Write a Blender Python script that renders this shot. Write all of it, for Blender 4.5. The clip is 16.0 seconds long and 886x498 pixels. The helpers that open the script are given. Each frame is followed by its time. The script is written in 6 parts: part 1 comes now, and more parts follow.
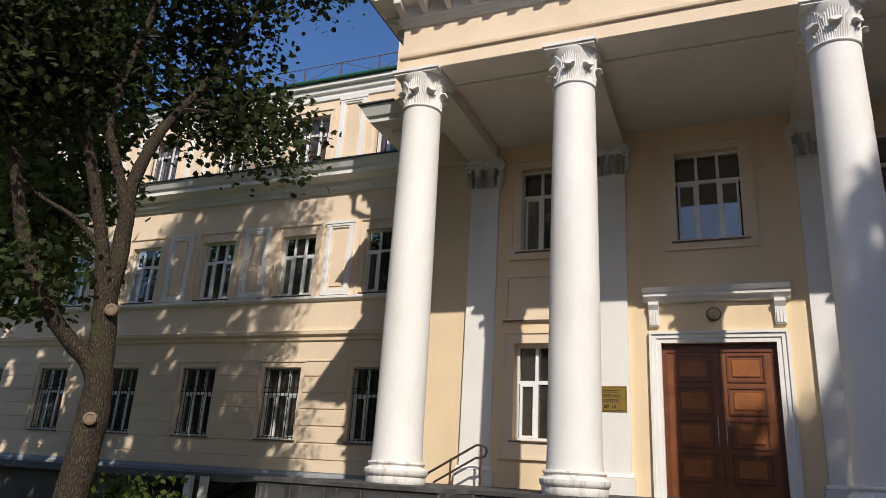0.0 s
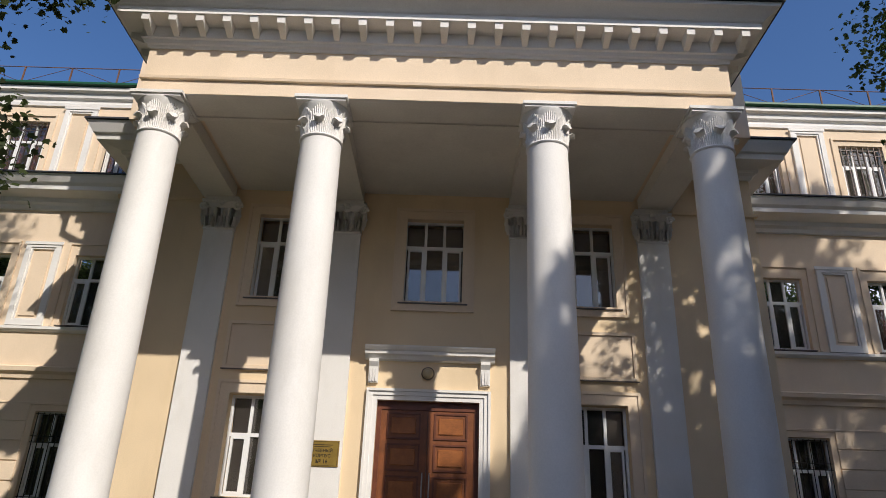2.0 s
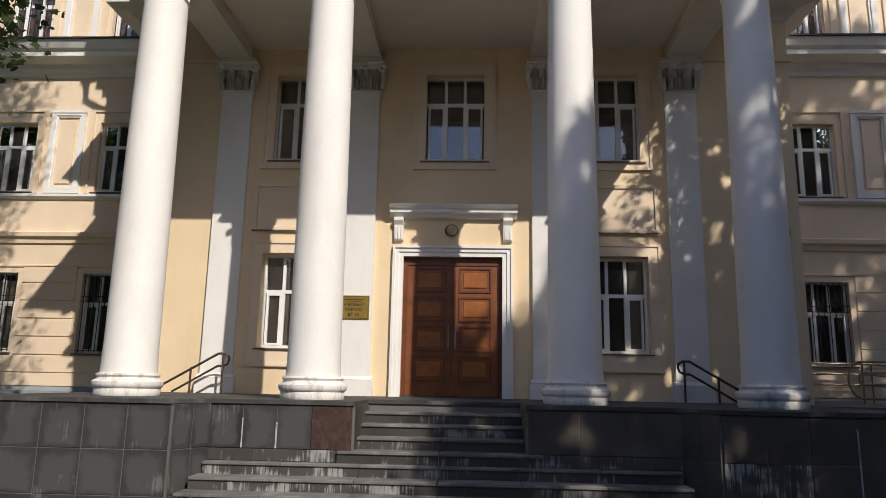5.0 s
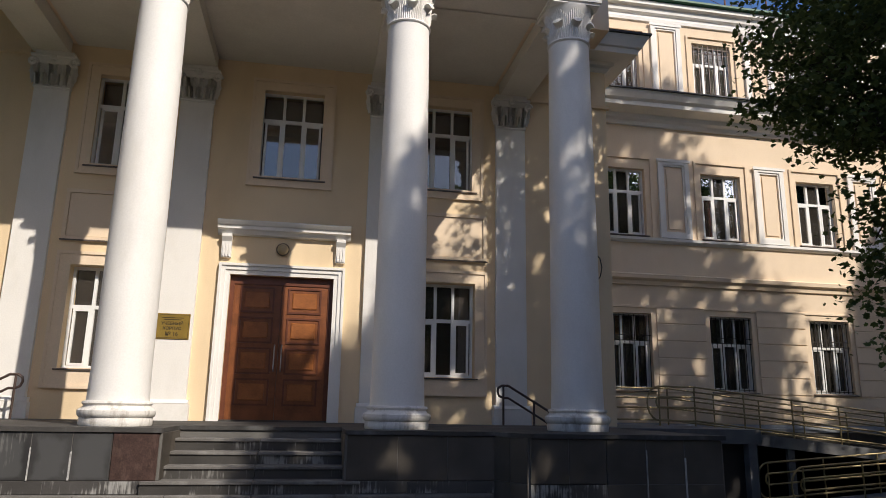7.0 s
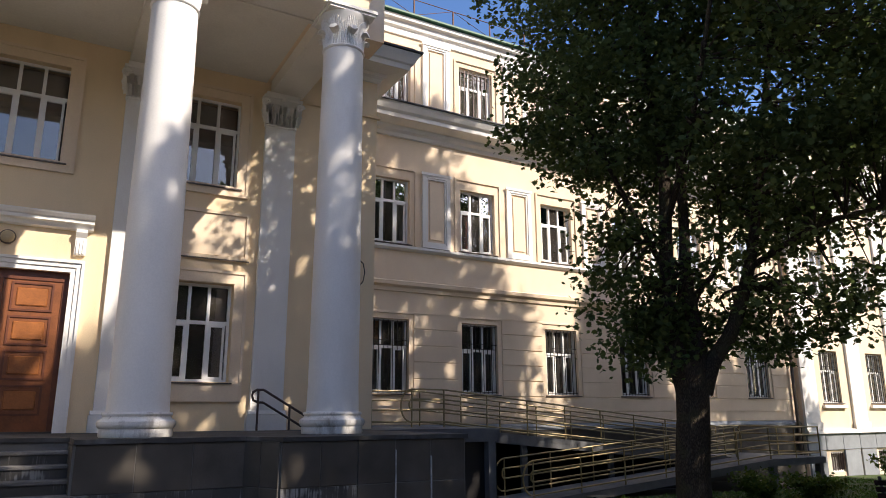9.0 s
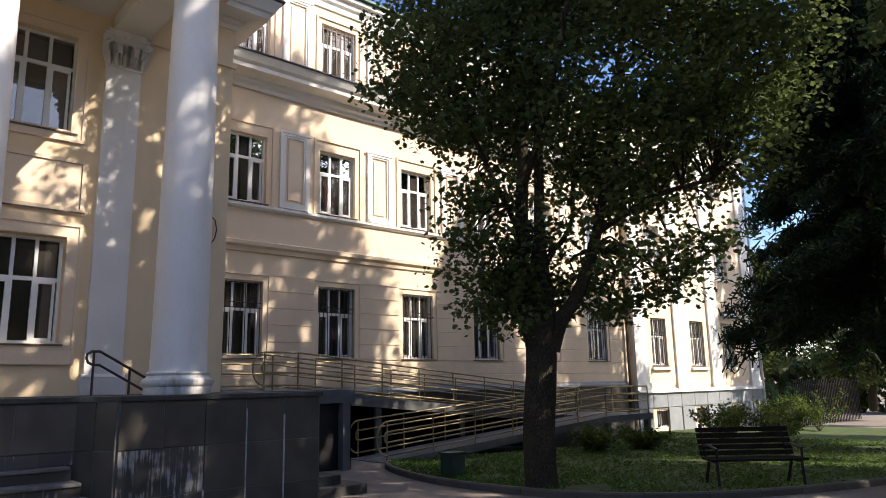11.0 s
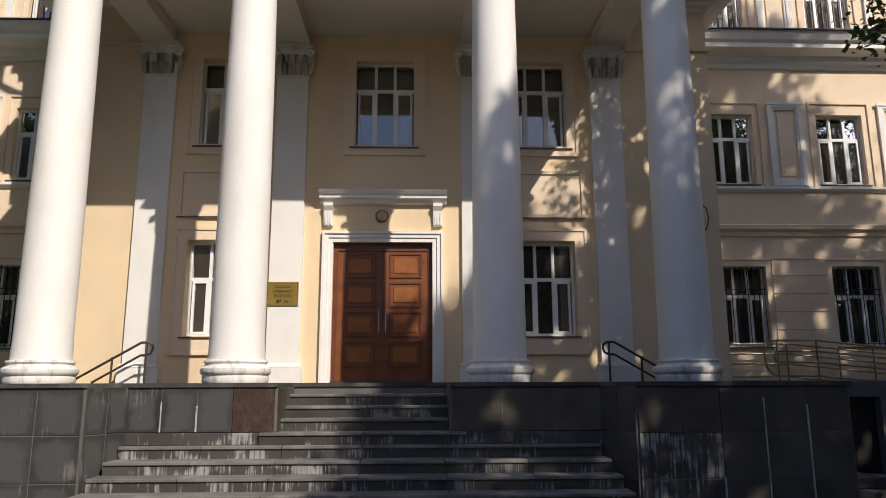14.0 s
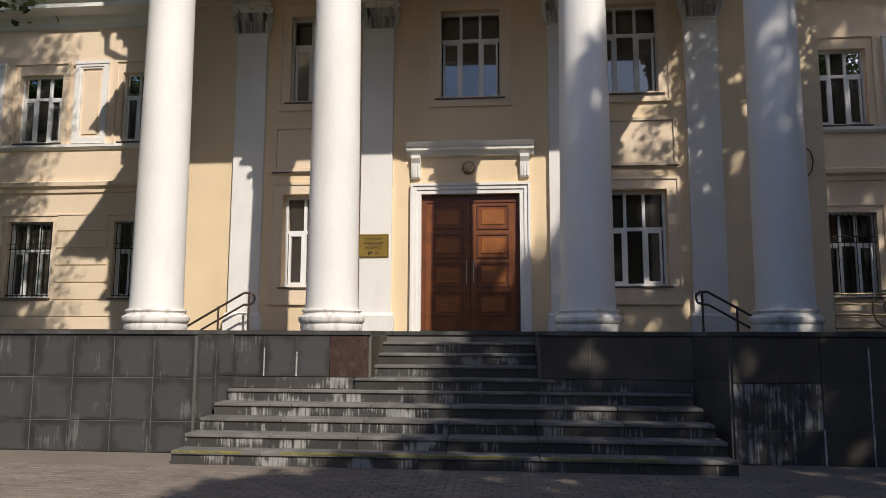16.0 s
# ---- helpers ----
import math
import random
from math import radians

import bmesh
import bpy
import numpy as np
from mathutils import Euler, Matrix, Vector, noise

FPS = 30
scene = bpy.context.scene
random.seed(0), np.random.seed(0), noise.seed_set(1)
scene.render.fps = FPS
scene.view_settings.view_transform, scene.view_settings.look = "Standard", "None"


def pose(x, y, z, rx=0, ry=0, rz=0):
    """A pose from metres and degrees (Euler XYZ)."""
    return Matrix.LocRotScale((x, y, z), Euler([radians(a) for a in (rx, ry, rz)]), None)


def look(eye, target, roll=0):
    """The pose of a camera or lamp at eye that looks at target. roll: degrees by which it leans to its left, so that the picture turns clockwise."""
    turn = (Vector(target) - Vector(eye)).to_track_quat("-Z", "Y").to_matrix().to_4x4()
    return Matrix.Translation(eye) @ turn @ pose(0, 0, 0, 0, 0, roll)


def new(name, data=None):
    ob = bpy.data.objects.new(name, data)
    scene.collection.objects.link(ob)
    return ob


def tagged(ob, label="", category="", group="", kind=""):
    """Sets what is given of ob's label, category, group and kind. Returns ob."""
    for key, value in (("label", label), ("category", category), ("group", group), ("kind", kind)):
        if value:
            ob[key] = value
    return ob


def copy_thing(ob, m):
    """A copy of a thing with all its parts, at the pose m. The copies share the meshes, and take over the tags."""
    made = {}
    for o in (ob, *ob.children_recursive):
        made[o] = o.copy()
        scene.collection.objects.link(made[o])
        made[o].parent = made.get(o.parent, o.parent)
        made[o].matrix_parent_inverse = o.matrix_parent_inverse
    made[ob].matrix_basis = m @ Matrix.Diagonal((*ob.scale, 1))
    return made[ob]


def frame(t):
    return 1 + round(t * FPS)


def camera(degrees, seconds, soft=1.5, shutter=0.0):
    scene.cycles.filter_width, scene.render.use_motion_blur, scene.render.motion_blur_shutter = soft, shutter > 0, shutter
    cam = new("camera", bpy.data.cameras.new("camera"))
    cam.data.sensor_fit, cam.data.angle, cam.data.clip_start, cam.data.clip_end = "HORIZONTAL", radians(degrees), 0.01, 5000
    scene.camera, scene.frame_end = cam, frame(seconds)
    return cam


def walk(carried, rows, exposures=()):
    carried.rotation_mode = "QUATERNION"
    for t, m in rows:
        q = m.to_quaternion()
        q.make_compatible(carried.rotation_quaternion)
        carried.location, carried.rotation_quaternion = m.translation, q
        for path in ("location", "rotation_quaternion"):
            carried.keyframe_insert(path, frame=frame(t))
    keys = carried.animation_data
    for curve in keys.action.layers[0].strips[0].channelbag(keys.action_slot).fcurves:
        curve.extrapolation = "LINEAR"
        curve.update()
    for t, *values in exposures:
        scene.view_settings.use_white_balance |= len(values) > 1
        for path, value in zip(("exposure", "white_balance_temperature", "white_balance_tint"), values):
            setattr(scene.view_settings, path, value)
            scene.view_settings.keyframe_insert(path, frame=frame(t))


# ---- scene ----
cam = camera(64.6, 16.0, soft=0.72)
PATH = [
    (0, (0.250, -14.118, 1.837), (-0.495, -12.365, 2.448), 3.4),
    (0.5, (0.259, -14.103, 1.806), (-0.282, -12.279, 2.420), 3.6),
    (1, (0.285, -14.083, 1.796), (-0.038, -12.212, 2.423), 3.2),
    (1.5, (0.324, -14.129, 1.816), (0.179, -12.246, 2.476), 2.5),
    (2, (0.342, -14.084, 1.834), (0.321, -12.243, 2.616), 2.1),
    (2.5, (0.356, -14.112, 1.843), (0.340, -12.333, 2.756), 0.9),
    (3, (0.348, -14.124, 1.866), (0.328, -12.372, 2.830), 0.1),
    (3.5, (0.362, -14.135, 1.879), (0.351, -12.263, 2.583), 0.3),
    (4, (0.380, -14.164, 1.867), (0.332, -12.240, 2.410), 0.9),
    (4.2, (0.391, -14.174, 1.869), (0.333, -12.239, 2.370), 0.8),
    (4.9, (0.453, -14.230, 1.894), (0.360, -12.270, 2.283), 1.1),
    (5.6, (0.555, -14.300, 1.950), (0.478, -12.334, 2.311), 1.1),
    (6.3, (0.629, -14.322, 1.977), (0.692, -12.361, 2.366), 1.1),
    (6.5, (0.653, -14.314, 1.982), (0.786, -12.359, 2.384), 0.8),
    (7, (0.680, -14.297, 1.970), (1.029, -12.378, 2.412), 1.0),
    (7.5, (0.687, -14.283, 1.947), (1.235, -12.416, 2.413), 0.9),
    (8, (0.659, -14.313, 1.924), (1.340, -12.495, 2.406), 0.5),
    (8.5, (0.707, -14.311, 1.918), (1.523, -12.548, 2.394), -0.3),
    (9, (0.726, -14.325, 1.914), (1.689, -12.634, 2.377), -0.3),
    (9.5, (0.738, -14.317, 1.906), (1.828, -12.696, 2.337), 0.3),
    (9.7, (0.743, -14.304, 1.899), (1.876, -12.712, 2.326), 0.4),
    (10.4, (0.767, -14.243, 1.830), (2.021, -12.737, 2.228), 0.0),
    (11.1, (0.790, -14.151, 1.706), (2.092, -12.680, 2.084), -1.2),
    (11.8, (0.782, -14.123, 1.631), (1.964, -12.554, 2.009), -1.7),
    (12, (0.763, -14.131, 1.624), (1.865, -12.506, 2.007), -1.8),
    (12.5, (0.739, -14.165, 1.604), (1.593, -12.397, 1.988), -1.3),
    (13, (0.752, -14.191, 1.586), (1.394, -12.335, 1.967), -0.9),
    (13.5, (0.766, -14.203, 1.596), (1.103, -12.268, 1.976), -0.4),
    (14, (0.767, -14.219, 1.633), (0.832, -12.256, 2.010), -0.2),
    (14.5, (0.759, -14.244, 1.670), (0.661, -12.283, 2.049), -0.1),
    (15, (0.755, -14.272, 1.658), (0.576, -12.313, 2.021), 0.0),
    (15.5, (0.768, -14.292, 1.637), (0.552, -12.329, 1.952), 0.4),
    (16, (0.783, -14.309, 1.612), (0.597, -12.332, 1.852), 0.2),
]
walk(cam, [(t, look(eye, target, roll)) for t, eye, target, roll in PATH],
     exposures=[(0, 0.09, 6370, 11), (4, 0.1, 6410, 11), (7, 0.22, 6560, 11), (8, 0.52, 6680, 13), (8.5, 0.74, 6720, 13), (9.5, 1.0, 6760, 13), (12, 1.14, 6760, 13), (12.5, 1.0, 6720, 13), (13, 0.72, 6680, 13), (13.5, 0.4, 6680, 13), (14.5, 0.11, 6470, 11), (16, 0.09, 6450, 11)])

# ---- world, sun ----
SUN = Vector((4.79, -7.35, 7.15)).normalized()
world = bpy.data.worlds.new("sky")
scene.world = world
world.use_nodes = True
_wn = world.node_tree
_bg = _wn.nodes["Background"]
_sky = _wn.nodes.new("ShaderNodeTexSky")
_sky.sky_type = "NISHITA"
_sky.sun_disc = False
_sky.sun_elevation = math.asin(SUN.z)
_sky.sun_rotation = math.atan2(SUN.x, SUN.y)
_sky.air_density, _sky.dust_density, _sky.ozone_density = 1.0, 1.3, 2.6
_hs = _wn.nodes.new("ShaderNodeHueSaturation")
_hs.inputs["Saturation"].default_value = 1.2
_hs.inputs["Hue"].default_value = 0.507
_wn.links.new(_sky.outputs[0], _hs.inputs["Color"])
_wn.links.new(_hs.outputs[0], _bg.inputs[0])
_bg.inputs[1].default_value = 0.126
_sun = new("sun", bpy.data.lights.new("sun", "SUN"))
_sun.data.energy, _sun.data.angle, _sun.data.color = 4.1, radians(0.55), (1.0, 0.925, 0.82)
_sun.matrix_world = look(SUN * 60, (0, 0, 0))
scene.view_settings.exposure = 0.0


# ---- materials ----
def material(name, base, rough=0.8, metal=0.0, var=0.12, scale=3.0, fine=60.0, bump=0.15, dirt=None, dirt_amount=0.0, dirt_scale=1.2, island=0.0, obj=0.0, spec=0.4):
    """A painted or mineral surface: large blotches, fine grain, bump and optional dirt stains."""
    m = bpy.data.materials.new(name)
    m.use_nodes = True
    nt = m.node_tree
    nd, ln = nt.nodes, nt.links
    b = nd["Principled BSDF"]
    b.inputs["Roughness"].default_value, b.inputs["Metallic"].default_value = rough, metal
    b.inputs["Specular IOR Level"].default_value = spec
    tc = nd.new("ShaderNodeNewGeometry")
    n1 = nd.new("ShaderNodeTexNoise"); n1.inputs["Scale"].default_value = scale; n1.inputs["Detail"].default_value = 5
    n2 = nd.new("ShaderNodeTexNoise"); n2.inputs["Scale"].default_value = fine; n2.inputs["Detail"].default_value = 3
    for n in (n1, n2):
        ln.new(tc.outputs["Position"], n.inputs["Vector"])
    add = nd.new("ShaderNodeMath"); add.operation = "ADD"
    ln.new(n1.outputs[0], add.inputs[0]); ln.new(n2.outputs[0], add.inputs[1])
    ramp = nd.new("ShaderNodeMapRange")
    ramp.inputs[1].default_value, ramp.inputs[2].default_value = 0.7, 1.3
    ramp.inputs[3].default_value, ramp.inputs[4].default_value = 1 - var, 1 + var
    ln.new(add.outputs[0], ramp.inputs[0])
    val = ramp.outputs[0]
    if island or obj:
        src = nd.new("ShaderNodeObjectInfo").outputs["Random"] if obj else tc.outputs["Random Per Island"]
        mr = nd.new("ShaderNodeMapRange")
        k = obj or island
        mr.inputs[3].default_value, mr.inputs[4].default_value = 1 - k, 1 + k
        ln.new(src, mr.inputs[0])
        mu = nd.new("ShaderNodeMath"); mu.operation = "MULTIPLY"
        ln.new(val, mu.inputs[0]); ln.new(mr.outputs[0], mu.inputs[1])
        val = mu.outputs[0]
    vm = nd.new("ShaderNodeVectorMath"); vm.operation = "SCALE"
    vm.inputs[0].default_value = base
    ln.new(val, vm.inputs["Scale"])
    col = vm.outputs[0]
    if dirt:
        n3 = nd.new("ShaderNodeTexNoise"); n3.inputs["Scale"].default_value = dirt_scale; n3.inputs["Detail"].default_value = 7; n3.inputs["Roughness"].default_value = 0.65
        mp = nd.new("ShaderNodeMapping"); mp.inputs["Scale"].default_value = (1.0, 1.0, 0.35)
        ln.new(tc.outputs["Position"], mp.inputs[0]); ln.new(mp.outputs[0], n3.inputs["Vector"])
        r3 = nd.new("ShaderNodeMapRange"); r3.inputs[1].default_value, r3.inputs[2].default_value = 0.5, 0.72
        r3.inputs[4].default_value = dirt_amount
        ln.new(n3.outputs[0], r3.inputs[0])
        mx = nd.new("ShaderNodeMixRGB"); mx.inputs[2].default_value = (*dirt, 1)
        ln.new(r3.outputs[0], mx.inputs[0]); ln.new(col, mx.inputs[1])
        col = mx.outputs[0]
    ln.new(col, b.inputs["Base Color"])
    if bump:
        bp = nd.new("ShaderNodeBump"); bp.inputs["Strength"].default_value = bump; bp.inputs["Distance"].default_value = 0.01
        ln.new(n2.outputs[0], bp.inputs["Height"]); ln.new(bp.outputs[0], b.inputs["Normal"])
    return m


M_YELLOW = material("ochre_plaster", (0.79, 0.62, 0.405), 0.9, scale=0.9, fine=45, var=0.07, bump=0.2, dirt=(0.50, 0.36, 0.2), dirt_amount=0.3, dirt_scale=0.7)
M_WING = material("pale_ochre_plaster", (0.79, 0.635, 0.465), 0.9, scale=0.8, fine=45, var=0.07, bump=0.2, dirt=(0.55, 0.42, 0.27), dirt_amount=0.3, dirt_scale=0.6)
M_WHITE = material("white_lime_paint", (0.8, 0.775, 0.735), 0.75, scale=1.1, fine=40, var=0.05, bump=0.12, dirt=(0.55, 0.51, 0.45), dirt_amount=0.3, dirt_scale=1.4)
M_FLAKE = material("flaking_white_paint", (0.76, 0.73, 0.68), 0.85, scale=4, fine=50, var=0.08, bump=0.5, dirt=(0.30, 0.25, 0.2), dirt_amount=0.85, dirt_scale=7)
M_CEIL = material("grey_white_ceiling_paint", (0.72, 0.68, 0.61), 0.9, scale=0.8, fine=30, var=0.06, dirt=(0.45, 0.4, 0.34), dirt_amount=0.3, dirt_scale=0.6)
M_GRANITE = material("dark_granite", (0.085, 0.073, 0.06), 0.6, scale=2.2, fine=170, var=0.35, bump=0.05, dirt=(0.07, 0.06, 0.05), dirt_amount=0.5, dirt_scale=1.5, obj=0.2, spec=0.25)
# step treads, a paler tone than the risers under them
M_TREAD = material("pale_step_tread", (0.15, 0.14, 0.128), 0.85, scale=2.5, fine=120, var=0.35, bump=0.12, dirt=(0.3, 0.29, 0.27), dirt_amount=0.7, dirt_scale=2.2, obj=0.15)
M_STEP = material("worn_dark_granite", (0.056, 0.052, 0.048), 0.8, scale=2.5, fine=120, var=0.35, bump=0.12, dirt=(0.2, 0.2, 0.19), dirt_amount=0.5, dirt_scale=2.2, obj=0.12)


def stained_granite(name, base, pale, bloom, streak):
    """Granite slabs with a pale damp bloom inside a dark rim, and limescale run down in fine streaks."""
    m = material(name, base, 0.5, scale=2.2, fine=170, var=0.3, bump=0.06, obj=0.18)
    nd, ln = m.node_tree.nodes, m.node_tree.links
    p = nd["Principled BSDF"]
    col = p.inputs["Base Color"].links[0].from_socket
    tc, geo = nd.new("ShaderNodeTexCoord"), nd.new("ShaderNodeNewGeometry")
    sep = nd.new("ShaderNodeSeparateXYZ")
    wob = nd.new("ShaderNodeTexNoise"); wob.inputs["Scale"].default_value = 3.5; wob.inputs["Detail"].default_value = 5
    ln.new(geo.outputs["Position"], wob.inputs["Vector"])
    ln.new(tc.outputs["Generated"], sep.inputs[0])

    def mt(op, a, b):
        n = nd.new("ShaderNodeMath"); n.operation = op
        for i, v in enumerate((a, b)):
            if isinstance(v, (int, float)):
                n.inputs[i].default_value = v
            else:
                ln.new(v, n.inputs[i])
        return n.outputs[0]

    def rng(v, lo, hi, amount):
        n = nd.new("ShaderNodeMapRange"); n.interpolation_type = "SMOOTHSTEP"
        n.inputs[1].default_value, n.inputs[2].default_value, n.inputs[4].default_value = lo, hi, amount
        ln.new(v, n.inputs[0])
        return n.outputs[0]

    def over(fac, c):
        n = nd.new("ShaderNodeMixRGB"); n.inputs[2].default_value = (*c, 1)
        ln.new(fac, n.inputs[0]); ln.new(col, n.inputs[1])
        return n.outputs[0]

    ex = mt("MINIMUM", sep.outputs[0], mt("SUBTRACT", 1.0, sep.outputs[0]))
    ez = mt("MINIMUM", mt("MULTIPLY", sep.outputs[2], 2.2), mt("SUBTRACT", 1.0, sep.outputs[2]))
    edge = mt("ADD", mt("MINIMUM", ex, ez), mt("MULTIPLY", mt("SUBTRACT", wob.outputs[0], 0.5), 0.55))
    if bloom:
        col = over(rng(edge, 0.04, 0.22, bloom), pale)
    # fine vertical streaks, in patches
    mp = nd.new("ShaderNodeMapping"); mp.inputs["Scale"].default_value = (34, 34, 2.2)
    fine = nd.new("ShaderNodeTexNoise"); fine.inputs["Scale"].default_value = 1.0; fine.inputs["Detail"].default_value = 4
    ln.new(geo.outputs["Position"], mp.inputs[0]); ln.new(mp.outputs[0], fine.inputs["Vector"])
    patch = nd.new("ShaderNodeTexNoise"); patch.inputs["Scale"].default_value = 2.6; patch.inputs["Detail"].default_value = 4
    ln.new(geo.outputs["Position"], patch.inputs["Vector"])
    both = mt("ADD", fine.outputs[0], mt("MULTIPLY", mt("SUBTRACT", patch.outputs[0], 0.5), 1.5))
    col = over(rng(both, 0.62 - 0.12 * streak, 0.85 - 0.1 * streak, min(1.0, 0.35 + 0.4 * streak)), (0.46, 0.45, 0.42))
    ln.new(col, p.inputs["Base Color"])
    return m


M_BLOOM = stained_granite("bloomed_dark_granite", (0.04, 0.039, 0.038), (0.075, 0.075, 0.074), 0.75, -0.4)
M_LIME = stained_granite("limescale_streaked_granite", (0.058, 0.054, 0.05), (0.1, 0.1, 0.1), 0.0, 0.8)
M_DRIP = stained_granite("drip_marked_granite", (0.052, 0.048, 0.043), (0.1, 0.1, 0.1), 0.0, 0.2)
M_SCALE = material("white_limescale", (0.42, 0.41, 0.39), 0.9, var=0.4, scale=7, fine=60, bump=0.3, dirt=(0.1, 0.095, 0.09), dirt_amount=0.9, dirt_scale=9)
M_RED = material("red_granite", (0.06, 0.036, 0.03), 0.35, scale=9, fine=60, var=0.4, bump=0.05, dirt=(0.22, 0.15, 0.12), dirt_amount=0.3, dirt_scale=16)
M_MORTAR = material("grey_mortar", (0.14, 0.132, 0.12), 0.95, fine=80, bump=0.3)
M_SHEET = material("dark_roof_sheet", (0.06, 0.062, 0.07), 0.5, metal=0.3, var=0.2)
M_GREEN = material("green_roof_sheet", (0.012, 0.095, 0.045), 0.5, var=0.15)
M_ZINC = material("galvanised_sheet", (0.55, 0.57, 0.6), 0.32, metal=0.9, var=0.15)
M_RUST = material("rusty_steel", (0.17, 0.085, 0.055), 0.8, metal=0.2, var=0.3, fine=90)
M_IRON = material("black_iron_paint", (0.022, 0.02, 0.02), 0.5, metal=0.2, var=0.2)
M_BROWNIRON = material("brown_iron_paint", (0.075, 0.05, 0.042), 0.45, metal=0.2, var=0.25)
M_BRASS = material("yellow_steel_paint", (0.3, 0.235, 0.12), 0.42, metal=0.5, var=0.25)
M_PVC = material("white_pvc", (0.82, 0.82, 0.8), 0.4, var=0.04, bump=0.02, dirt=(0.6, 0.58, 0.53), dirt_amount=0.2)
M_SILL = material("brown_metal_sill", (0.12, 0.095, 0.08), 0.5, metal=0.3, var=0.2)
# plain room backdrop behind the glass; the rooms' dimness is in this grey
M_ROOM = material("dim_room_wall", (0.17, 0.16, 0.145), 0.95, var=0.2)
M_CURTAIN = material("pale_curtain", (0.55, 0.5, 0.45), 0.95, var=0.15, scale=8)
M_BROWNCURT = material("brown_slat_blind", (0.23, 0.17, 0.13), 0.95, var=0.35, scale=12)
M_ORANGE = material("orange_blind", (0.5, 0.2, 0.1), 0.9, var=0.3, scale=8)
M_REDCURT = material("dark_red_curtain", (0.22, 0.06, 0.05), 0.95, var=0.4, scale=12)
M_WOOD = material("varnished_brown_wood", (0.30, 0.105, 0.03), 0.38, scale=5, fine=70, var=0.3, bump=0.08)
M_STILE = material("brown_door_wood", (0.2, 0.068, 0.024), 0.4, scale=5, fine=70, var=0.3, bump=0.08)
M_DARKWOOD = material("dark_stained_wood", (0.13, 0.042, 0.02), 0.42, scale=5, fine=70, var=0.3, bump=0.08)
M_GOLD = material("aged_gilt_plate", (0.36, 0.24, 0.055), 0.38, metal=0.5, var=0.15, scale=6)
M_INK = material("dark_engraving", (0.045, 0.03, 0.012), 0.6, var=0.05)
M_ASPH = material("grey_paving", (0.205, 0.168, 0.135), 0.9, scale=0.7, fine=90, var=0.2, bump=0.4, dirt=(0.11, 0.1, 0.09), dirt_amount=0.5, dirt_scale=0.8)
M_PAVER = material("grey_paver", (0.205, 0.168, 0.135), 0.9, scale=2, fine=90, var=0.2, bump=0.4, obj=0.1, dirt=(0.11, 0.1, 0.09), dirt_amount=0.5)
M_PAVER2 = material("grey_paver_field", (0.205, 0.168, 0.135), 0.9, scale=2, fine=90, var=0.2, bump=0.4, island=0.1, dirt=(0.11, 0.1, 0.09), dirt_amount=0.5)
M_KERB = material("concrete_kerb", (0.1, 0.085, 0.07), 0.9, fine=70, var=0.25, bump=0.4, dirt=(0.09, 0.09, 0.07), dirt_amount=0.6)
M_CONC = material("ramp_concrete", (0.13, 0.13, 0.13), 0.85, fine=60, var=0.25, bump=0.3)
M_GREYPLINTH = material("grey_blue_plinth_stone", (0.25, 0.265, 0.28), 0.8, fine=50, var=0.15, bump=0.2, obj=0.08)
M_SOIL = material("lawn_soil", (0.05, 0.075, 0.016), 0.95, scale=2, fine=60, var=0.4, bump=0.5)


